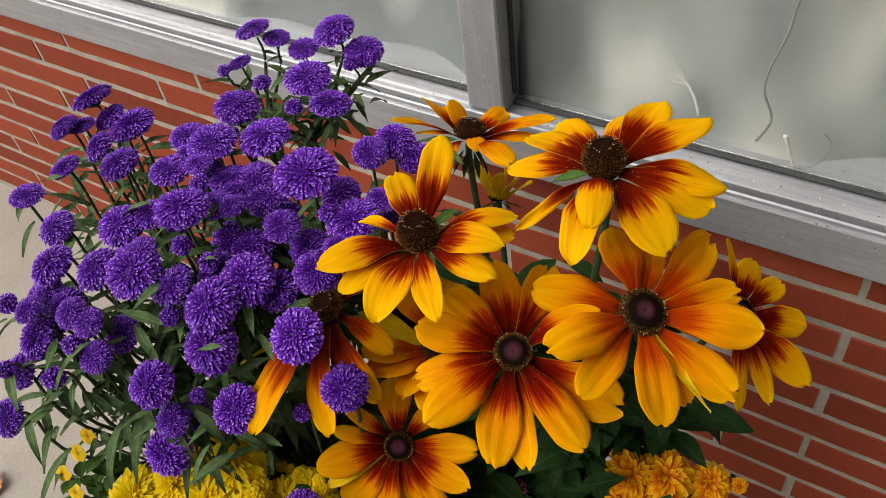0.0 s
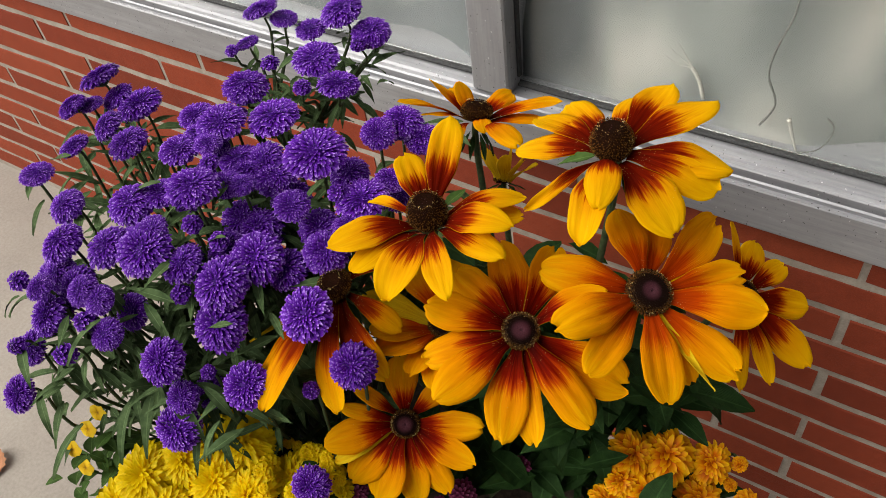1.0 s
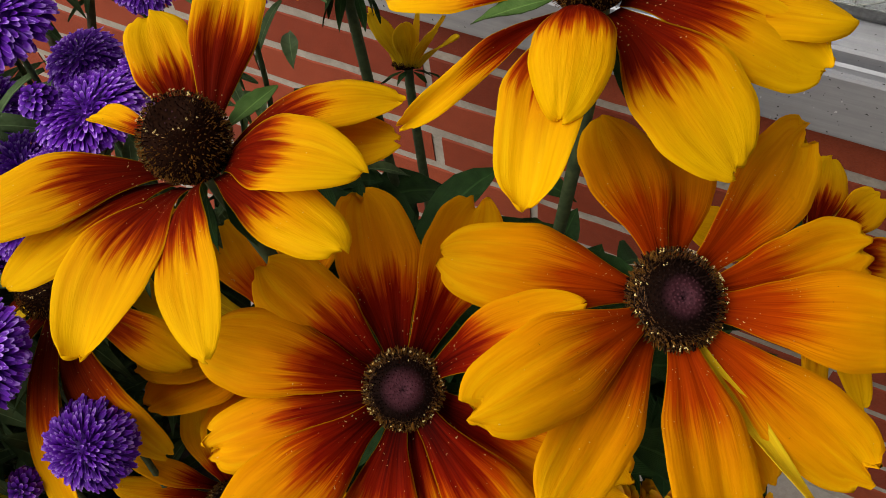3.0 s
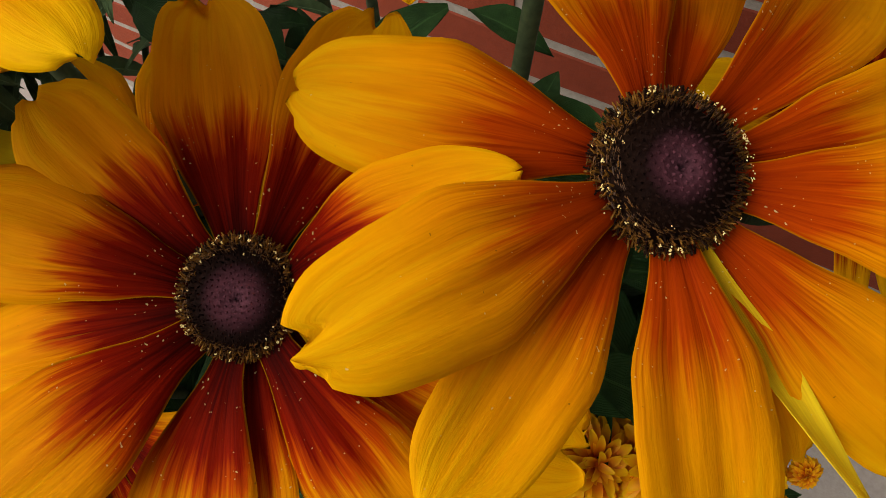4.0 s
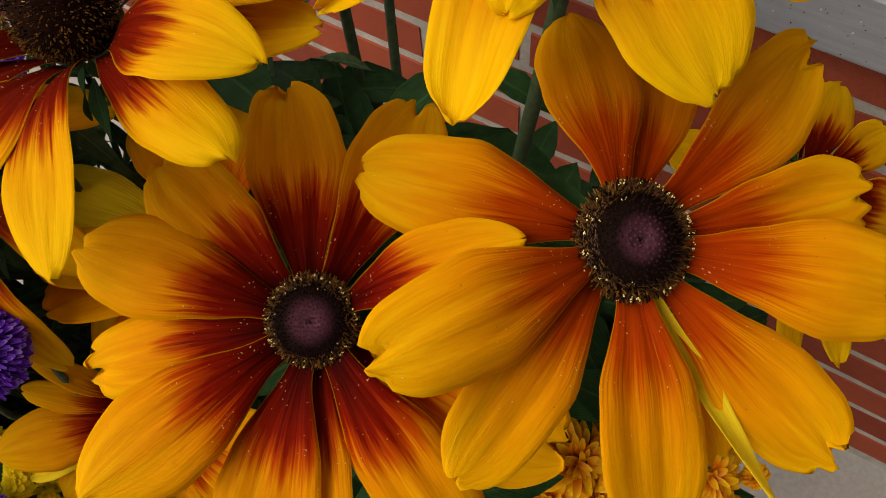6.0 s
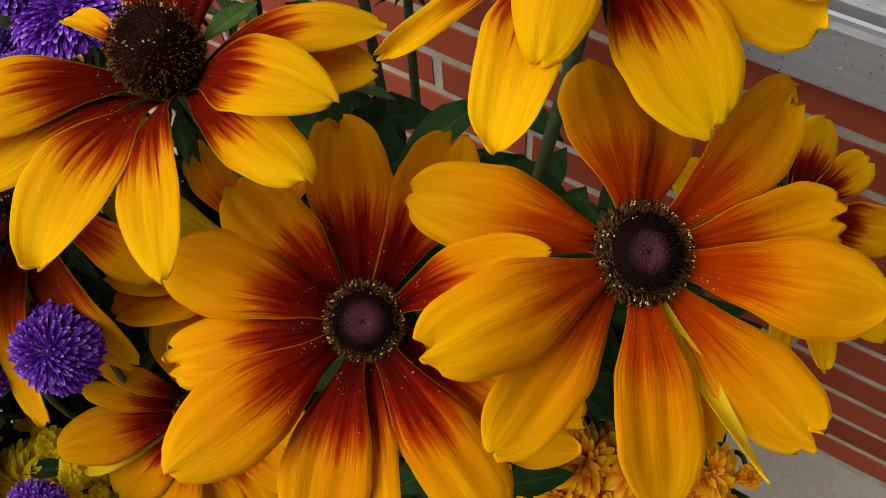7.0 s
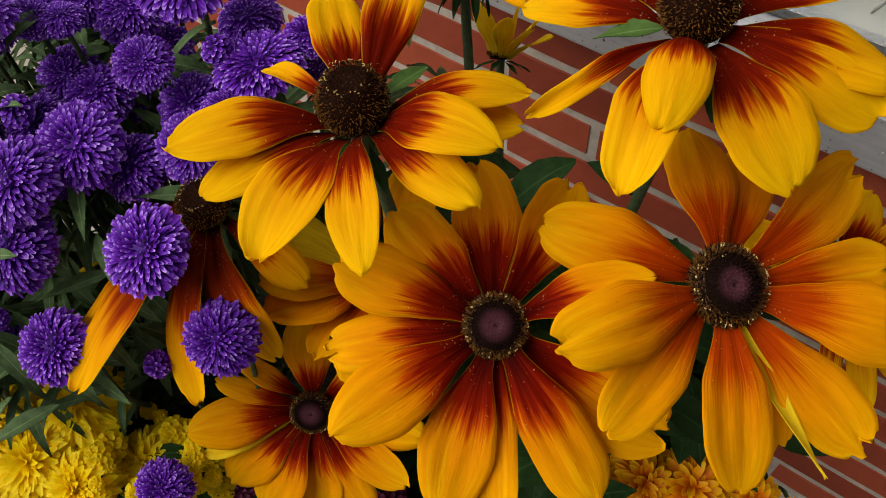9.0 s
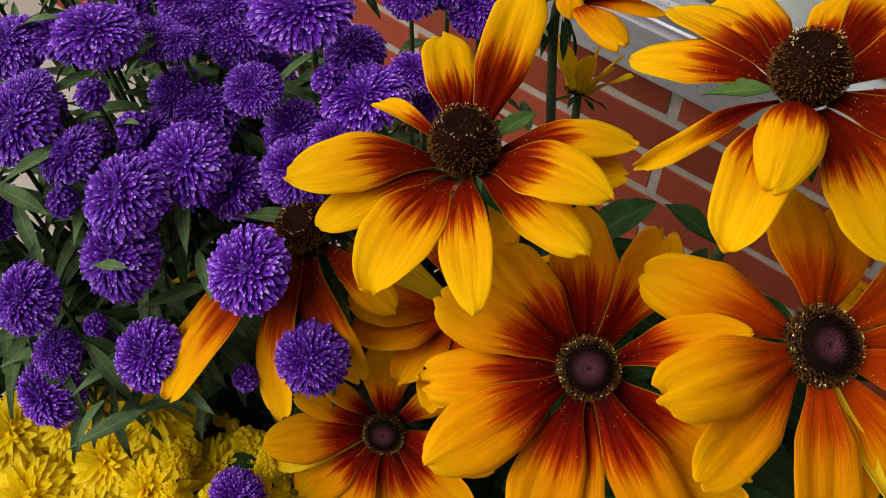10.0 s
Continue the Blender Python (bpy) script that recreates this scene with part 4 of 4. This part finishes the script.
for k, (x, y, z, r) in enumerate(CROWN + SHOULDER + MIDDLE + FRONT + SKIRT + HIDDEN):
    c = Vector((x, y, z))
    away = Vector((x - ASTER_ROOT.x, y - ASTER_ROOT.y, 0))
    # high heads look up to the sky, those on the flanks lean outwards and forwards
    low = min(1.0, max(0.0, (0.815 - z) / 0.07))
    n = Vector((away.x * 2.2 * low + 0.16 * low + away.x * 0.9, away.y * 2.0 * low - 0.06 - 0.48 * low, 0.95)) + Vector((rnd.uniform(-1, 1), rnd.uniform(-1, 1), 0)) * 0.22
    n.normalize()
    mesh = BUD if r < 0.0094 else (POMS[rnd.randrange(3, 6)] if z > 0.79 and y > -0.37 else POMS[rnd.randrange(5)])
    turn = Matrix.Rotation(rnd.uniform(0, 6.28), 4, "Z")
    head = part("flower_head", mesh, aster, "", Matrix.Translation(c) @ frame_from(n.orthogonal(), n).to_4x4() @ turn @ Matrix.Scale(r / UNIT * 1.22, 4) @ Matrix.Diagonal((1, 1, 0.66 + 0.34 * low, 1)))
    part("calyx", CALYX, head)
    # its stem bends down into the bush
    foot = ASTER_ROOT + Vector((away.x * 0.45, away.y * 0.45, 0.02))
    if k < 13:
        foot = Vector((-0.497, -0.235, 0.755)) if (k < 5) else Vector((-0.455, -0.225, 0.745))
    a = c - n * r * 0.6
    b = a.lerp(foot, 0.35) + Vector((away.x * 0.10, away.y * 0.10, -0.01))
    part("stem", tube_mesh("stem", [a, a - n * 0.012, b, foot], 0.0009, 0.0019, M_STEM, 5), aster)
    for q in range(3):
        if leaf_count < 262 and not (x > -0.33 and y < -0.39):
            s = rnd.uniform(0.14, 0.58)
            at = a.lerp(b, s / 0.5) if s < 0.5 else b.lerp(foot, (s - 0.5))
            ang = rnd.uniform(0, 6.28)
            way = Vector((math.cos(ang) + away.x * 1.5, math.sin(ang) + away.y * 1.5 - 0.2, rnd.uniform(-0.5, 0.6)))
            if at.x > -0.315 and at.y < -0.33:
                continue
            part("leaf", ASTER_LEAVES[rnd.randrange(4)], aster, "", place(at, way, (0, 0, 1), rnd.uniform(0.55, 1.1)))
            leaf_count += 1


def foliage(name, parent, spots, count, spread, length, width, mat, seed, up=0.3, keep=lambda c: True):
    """Many leaves too dense to count, as one mesh."""
    rnd = random.Random(seed)
    protos = [leaf_mesh("leaf", length, width, mat, b, 0.4, seed=k, cols=2, rows=6) for k, b in enumerate((0.1, 0.3, 0.5))]
    verts, faces, uvs = [], [], []
    for k in range(count):
        s = spots[rnd.randrange(len(spots))]
        c = Vector(s) + Vector((rnd.gauss(0, spread[0]), rnd.gauss(0, spread[1]), rnd.gauss(0, spread[2])))
        ang = rnd.uniform(0, 6.28)
        if not keep(c):
            continue
        m = place(c, (math.cos(ang), math.sin(ang), rnd.uniform(-0.6, up)), (0, 0, 1), rnd.uniform(0.6, 1.2))
        me = protos[k % 3]
        i0 = len(verts)
        verts += [m @ v.co for v in me.vertices]
        faces += [tuple(i0 + i for i in p.vertices) for p in me.polygons]
        table = {}
        for loop in me.loops:
            table[loop.vertex_index] = tuple(me.uv_layers[0].data[loop.index].uv)
        uvs += [table[i] for i in range(len(me.vertices))]
    ob = part(name, mesh_of(name, verts, faces, uvs, (mat,)), parent)
    tagged(ob, kind="stuff")
    return ob


for node in ((-0.497, -0.235, 0.755), (-0.455, -0.225, 0.745)):
    part("stem", tube_mesh("stem", [Vector(node) + Vector((0, 0, 0.012)), node, (-0.43, -0.29, 0.66), ASTER_ROOT], 0.0022, 0.003, M_STEM_RED, 6), aster)
def bush(c):
    """The bush leaves room for the low daisy, the yellow heads and the open pavement side."""
    if c.x > -0.31 and c.y < -0.30:
        return False
    if c.z < 0.70 and (c.x < -0.47 or c.y < -0.50):
        return False
    return not (c.x > -0.335 and c.y < -0.385) and not (c.z < 0.668 and c.y < -0.445 and c.x > -0.43) and not (c.x < -0.485 and c.z < 0.68)


under = [(x, y, z - 0.035 - 0.03 * (k % 3)) for k, (x, y, z, r) in enumerate(CROWN[12:] + SHOULDER + MIDDLE + FRONT + SKIRT)]
foliage("foliage", aster, under, 900, (0.018, 0.018, 0.016), 0.036, 0.0078, M_LEAF_ASTER, 5, keep=bush)
foliage("foliage", aster, [(-0.40, -0.44, 0.64), (-0.44, -0.45, 0.66), (-0.36, -0.42, 0.64), (-0.46, -0.48, 0.66), (-0.41, -0.38, 0.68)], 420, (0.035, 0.03, 0.03), 0.046, 0.010, M_LEAF_ASTER, 6, keep=bush)
foliage("foliage", aster, [(-0.495, -0.235, 0.775), (-0.455, -0.215, 0.77), (-0.46, -0.22, 0.745), (-0.49, -0.24, 0.755), (-0.44, -0.19, 0.775)], 80, (0.012, 0.012, 0.012), 0.03, 0.007, M_LEAF_ASTER, 7, 0.8)

# ---------------- chrysanthemums, pansies, broad leaves ----------------
yellow_mum = new("yellow_chrysanthemum_plant")
tagged(yellow_mum, "bright yellow chrysanthemum with full heads and small buds", "flower")
YELLOW = [pom_mesh(0.024, 270, 60 + k, M_MUM_YELLOW, width=0.092, dome=0.54, height=0.44, reach=0.58, rows=4) for k in range(3)]
YBUD = pom_mesh(0.008, 40, 66, M_MUM_YELLOW, width=0.2, height=0.5)
rnd = random.Random(8)


def mum_head(parent, meshes, unit, x, y, z, r, root, lean=(0.25, -0.5, 0.85)):
    n = (Vector(lean) + Vector((rnd.uniform(-1, 1), rnd.uniform(-1, 1), 0)) * 0.25).normalized()
    m = Matrix.Translation((x, y, z)) @ frame_from(n.orthogonal(), n).to_4x4() @ Matrix.Rotation(rnd.uniform(0, 6.28), 4, "Z") @ Matrix.Scale(r / unit, 4)
    head = part("flower_head", meshes[rnd.randrange(len(meshes))], parent, "", m)
    a = Vector((x, y, z)) - n * r * 0.4
    part("stem", tube_mesh("stem", [a, a - n * 0.02, a.lerp(Vector(root), 0.6), Vector(root)], 0.0012, 0.0018, M_STEM, 5), parent)


YELLOW_HEADS = [(-0.430, -0.530, 0.622, 0.024), (-0.405, -0.505, 0.632, 0.021), (-0.372, -0.470, 0.636, 0.023), (-0.376, -0.505, 0.622, 0.024), (-0.345, -0.500, 0.622, 0.020),
                (-0.400, -0.545, 0.610, 0.023), (-0.366, -0.536, 0.606, 0.022), (-0.447, -0.556, 0.598, 0.022), (-0.410, -0.475, 0.620, 0.020), (-0.330, -0.470, 0.615, 0.016)]
for x, y, z, r in YELLOW_HEADS:
    mum_head(yellow_mum, YELLOW, 0.024, x, y, z - 0.004, r * 1.18, (-0.38, -0.47, 0.5))
for k in range(34):
    x, y = -0.318 + rnd.uniform(-0.035, 0.03), -0.478 + rnd.uniform(-0.03, 0.03)
    mum_head(yellow_mum, [YBUD], 0.008, x, y, 0.615 + rnd.uniform(-0.015, 0.02), rnd.uniform(0.0045, 0.0100), (-0.33, -0.45, 0.5))
foliage("foliage", yellow_mum, [(-0.33, -0.46, 0.58), (-0.38, -0.49, 0.58), (-0.30, -0.45, 0.57)], 160, (0.03, 0.03, 0.014), 0.035, 0.014, M_LEAF_BROAD, 9)

orange_mum = new("bronze_chrysanthemum_plant")
tagged(orange_mum, "bronze-orange chrysanthemum in bloom beside the brick wall", "flower")
ORANGE = [pom_mesh(0.018, 130, 80 + k, M_MUM_ORANGE, width=0.105, dome=0.46, height=0.40, reach=0.58, rows=4, rise=(14, 56)) for k in range(3)]
ORANGE_HEADS = [(-0.109, -0.317, 0.588, 0.0168), (-0.086, -0.305, 0.584, 0.0191), (-0.056, -0.291, 0.577, 0.0146), (-0.110, -0.335, 0.576, 0.0133), (-0.089, -0.331, 0.567, 0.0177),
                (-0.054, -0.314, 0.560, 0.0155), (-0.036, -0.280, 0.574, 0.0058), (-0.037, -0.294, 0.564, 0.0049), (-0.131, -0.336, 0.588, 0.0049), (-0.022, -0.297, 0.554, 0.0089), (-0.075, -0.345, 0.548, 0.016), (-0.115, -0.350, 0.556, 0.014)]
for x, y, z, r in ORANGE_HEADS:
    mum_head(orange_mum, ORANGE, 0.018, x, y - 0.006, z + 0.016, r * 1.38, (-0.10, -0.31, 0.47), (0.35, -0.4, 0.85))
foliage("foliage", orange_mum, [(-0.10, -0.32, 0.54), (-0.08, -0.30, 0.54)], 110, (0.025, 0.022, 0.014), 0.032, 0.014, M_LEAF_BROAD, 10)

wine_mum = new("wine_aster_plant")
tagged(wine_mum, "small wine-red aster buds among dark leaves", "flower")
WINE = [pom_mesh(0.012, 70, 90, M_MUM_WINE, width=0.11, height=0.7)]
for x, y, z, r in [(-0.183, -0.370, 0.592, 0.0100), (-0.215, -0.408, 0.582, 0.0133), (-0.285, -0.452, 0.595, 0.0111), (-0.226, -0.425, 0.576, 0.0111), (-0.20, -0.415, 0.565, 0.011)]:
    mum_head(wine_mum, WINE, 0.012, x, y, z, r, (-0.23, -0.38, 0.48))

pansy = new("yellow_pansy_plant")
tagged(pansy, "small yellow pansies with fresh green leaves at the pot edge", "flower")
PANSY_PETAL = leaf_mesh("petal", 0.008, 0.009, M_PANSY, 0.2, 0.1, peak=0.65)
for x, y, z in [(-0.490, -0.528, 0.640), (-0.495, -0.545, 0.630), (-0.484, -0.549, 0.616), (-0.488, -0.515, 0.648)]:
    n = Vector((0.2, -0.7, 0.4)).normalized()
    m = Matrix.Translation((x, y, z)) @ frame_from(n.orthogonal(), n).to_4x4()
    head = part("flower_head", calyx_mesh(0.004), pansy, "", m)
    for k in range(5):
        a = 2 * math.pi * k / 5 + 0.3
        part("petal", PANSY_PETAL, head, "", place((0, 0, 0.001), (math.cos(a), math.sin(a), 0.15), (0, 0, 1)))
    part("stem", tube_mesh("stem", [Vector((x, y, z)), Vector((x, y + 0.005, z - 0.02)), Vector((-0.40, -0.45, 0.49))], 0.0008, 0.001, M_STEM, 5), pansy)
foliage("foliage", pansy, [(-0.472, -0.545, 0.602), (-0.475, -0.530, 0.610), (-0.45, -0.50, 0.59)], 60, (0.014, 0.014, 0.012), 0.022, 0.013, M_LEAF_FRESH, 12)

# a young bloom turned away
rudbeckia_flower((-0.325, -0.135, 0.660), (-0.3, 0.5, 0.75), 0.009, 0.008, True, 0.2, [
    ((0.010, -0.012, 0.044), 0.014), ((0.026, -0.004, 0.038), 0.014), ((0.034, 0.006, 0.028), 0.013), ((-0.012, -0.010, 0.044), 0.014), ((-0.022, 0.002, 0.034), 0.012), ((0.0, 0.022, 0.030), 0.012), ((0.020, 0.016, 0.030), 0.012)],
    M_PETAL_PLAIN, seed=10, label="young plain yellow bloom turned to the wall")

# broad rudbeckia leaves
BROAD = [leaf_mesh("leaf", 0.068, 0.030, M_LEAF_BROAD, b, 0.22, 0.03, 12, 6, 0.42, k) for k, b in enumerate((0.25, 0.4, 0.1))]
BROAD_AT = [((-0.135, -0.318, 0.695), (0.25, -0.40, -0.75)), ((-0.098, -0.285, 0.690), (0.80, -0.05, -0.42)), ((-0.112, -0.300, 0.690), (0.35, -0.25, -0.5)), ((-0.255, -0.265, 0.700), (-0.3, 0.3, 0.2)),
            ((-0.245, -0.255, 0.690), (0.2, 0.3, 0.1)), ((-0.225, -0.245, 0.680), (0.6, 0.3, 0.1)), ((-0.175, -0.245, 0.670), (0.3, 0.4, -0.1)), ((-0.270, -0.270, 0.69), (-0.1, 0.5, 0.1)), ((-0.19, -0.27, 0.68), (0.5, 0.1, -0.2)),
            ((-0.17, -0.33, 0.585), (0.1, -0.7, -0.3)), ((-0.13, -0.32, 0.585), (0.4, -0.6, -0.4)), ((-0.22, -0.36, 0.59), (-0.1, -0.7, -0.2)), ((-0.15, -0.25, 0.64), (0.6, 0.1, -0.2))]
for k, (at, way) in enumerate(BROAD_AT):
    part("leaf", BROAD[k % 3], rudbeckia, "", place(Vector(at) - Vector((0, 0, 0.055 if 2 < k < 9 else 0)), way, (0.1, -0.1, 1), 0.78 if k < 3 else 0.9))
foliage("foliage", rudbeckia, [(-0.20, -0.33, 0.58), (-0.16, -0.31, 0.60), (-0.24, -0.33, 0.58), (-0.22, -0.27, 0.64)], 190, (0.032, 0.028, 0.026), 0.046, 0.020, M_LEAF_BROAD, 13)
foliage("foliage", rudbeckia, [(-0.22, -0.25, 0.62), (-0.17, -0.25, 0.62), (-0.13, -0.26, 0.63), (-0.26, -0.26, 0.63), (-0.19, -0.29, 0.66), (-0.12, -0.29, 0.67)], 110, (0.022, 0.016, 0.022), 0.05, 0.022, M_LEAF_BROAD, 14)

foliage("foliage", rudbeckia, [(-0.20, -0.33, 0.695), (-0.24, -0.315, 0.70), (-0.17, -0.32, 0.70), (-0.15, -0.34, 0.68), (-0.26, -0.33, 0.68)], 90, (0.018, 0.014, 0.014), 0.05, 0.024, M_LEAF_BROAD, 16)
foliage("foliage", rudbeckia, [(-0.27, -0.25, 0.60), (-0.21, -0.25, 0.60), (-0.15, -0.25, 0.60)], 90, (0.022, 0.014, 0.022), 0.055, 0.026, M_LEAF_BROAD, 15)


# ---------------- planter and small things ----------------
def planter():
    verts, faces, sides = [], [], 40
    prof = [(0.0, 0.0), (0.115, 0.0), (0.122, 0.01), (0.155, 0.47), (0.163, 0.475), (0.165, 0.50), (0.160, 0.505), (0.150, 0.505), (0.148, 0.48), (0.0, 0.48)]
    for r, z in prof:
        verts += [(r * math.cos(2 * math.pi * k / sides), r * math.sin(2 * math.pi * k / sides), z) for k in range(sides)]
    slots = []
    for j in range(len(prof) - 1):
        for k in range(sides):
            faces.append((j * sides + k, j * sides + (k + 1) % sides, (j + 1) * sides + (k + 1) % sides, (j + 1) * sides + k))
            slots.append(1 if j == len(prof) - 2 else 0)
    ob = new("planter", mesh_of("planter", verts, faces, None, (M_POT, M_SOIL), slots))
    ob.matrix_basis = pose(-0.275, -0.38, 0)
    tagged(ob, "tall round charcoal planter filled with soil", "planter")


planter()
dry = new("fallen_leaf", leaf_mesh("fallen_leaf", 0.06, 0.045, M_DRY, -0.1, 0.3, 0.12, 12, 6, 0.45, 3))
dry.matrix_basis = pose(-1.12, -0.56, 0.004, 0, 0, 35)
tagged(dry, "dry reddish-brown leaf lying on the concrete", "leaf")

cord = new("cord", tube_mesh("cord", [(-0.193, 0.043, 0.664), (-0.200, 0.043, 0.685), (-0.208, 0.043, 0.697)], 0.0022, 0.0020, M_CORD))
tagged(cord, "short pale twisted cord with frayed end behind the glass", "cord")
for ends in (((-0.208, 0.043, 0.697), (-0.218, 0.043, 0.704), (-0.231, 0.043, 0.713)), ((-0.208, 0.043, 0.697), (-0.217, 0.043, 0.711), (-0.224, 0.043, 0.721)), ((-0.208, 0.043, 0.697), (-0.221, 0.043, 0.697), (-0.235, 0.043, 0.703))):
    part("strand", tube_mesh("strand", ends, 0.0007, 0.0004, M_CORD, 5), cord)
wire = new("wire", tube_mesh("wire", [(-0.135, 0.044, 0.649), (-0.126, 0.044, 0.670), (-0.126, 0.044, 0.684), (-0.136, 0.044, 0.707), (-0.135, 0.044, 0.733), (-0.126, 0.044, 0.770), (-0.124, 0.044, 0.792), (-0.121, 0.044, 0.814), (-0.117, 0.044, 0.849)], 0.0011, 0.0011, M_WIRE))
tagged(wire, "thin grey wire hanging behind the glass", "wire")
hook = new("wire", tube_mesh("wire", [(-0.095, 0.040, 0.631), (-0.078, 0.040, 0.640), (-0.069, 0.040, 0.658), (-0.069, 0.040, 0.672), (-0.076, 0.040, 0.679)], 0.0007, 0.0007, M_WIRE))
tagged(hook, "thin bent end of wire on the shelf behind the glass", "wire")
tag_end = new("cord", tube_mesh("cord", [(-0.096, 0.042, 0.632), (-0.103, 0.042, 0.649), (-0.109, 0.042, 0.666)], 0.0010, 0.0026, M_CORD))
tagged(tag_end, "pale frayed cord end standing behind the glass", "cord")

# ---------------- bricks ----------------
def brick_mesh(length, height, seed):
    """A fired brick whose edges are a little uneven; the rear is buried in mortar."""
    rnd = random.Random(seed)
    steps, verts, faces = 9, [], []
    drift = [(rnd.uniform(-0.0011, 0.0009), rnd.uniform(-0.0009, 0.0011)) for _ in range(steps + 1)]
    for i in range(steps + 1):
        x = length * (i / steps - 0.5) + (rnd.uniform(-0.0012, 0.0012) if i in (0, steps) else 0)
        low, high = -0.5 * height + drift[i][0], 0.5 * height + drift[i][1]
        inset = 0.0016 if 0 < i < steps else 0.0022
        for y, z in ((0.025, low), (-0.0228, low), (-0.025, low + inset), (-0.025, high - inset), (-0.0228, high), (0.025, high)):
            verts.append((x, y, z))
    for i in range(steps):
        for k in range(5):
            faces.append((6 * i + k, 6 * i + k + 1, 6 * i + 7 + k, 6 * i + 6 + k))
    faces += [tuple(range(6))[::-1], tuple(6 * steps + k for k in range(6))]
    return mesh_of("brick", verts, faces, None, (M_BRICK,), None, False)


BRICKS = [brick_mesh(BRICK - 0.0092 - 0.0005 * (k % 3), COURSE - 0.0086 - 0.0004 * (k % 2), k) for k in range(7)]
rnd = random.Random(3)
for n in range(11):
    z = TOP - n * COURSE
    shift = -BRICK / 3 if n % 2 else 0.0
    for k in range(-13, 6):
        x = shift + (k + 0.5) * BRICK
        if -4.1 < x < 1.7:
            part("brick", BRICKS[rnd.randrange(7)], wall, "", pose(x + rnd.uniform(-0.0006, 0.0006), 0.0249 + rnd.uniform(-0.0008, 0.0003), z, rnd.uniform(-0.25, 0.25), rnd.uniform(-0.12, 0.12), rnd.uniform(-0.10, 0.10)))
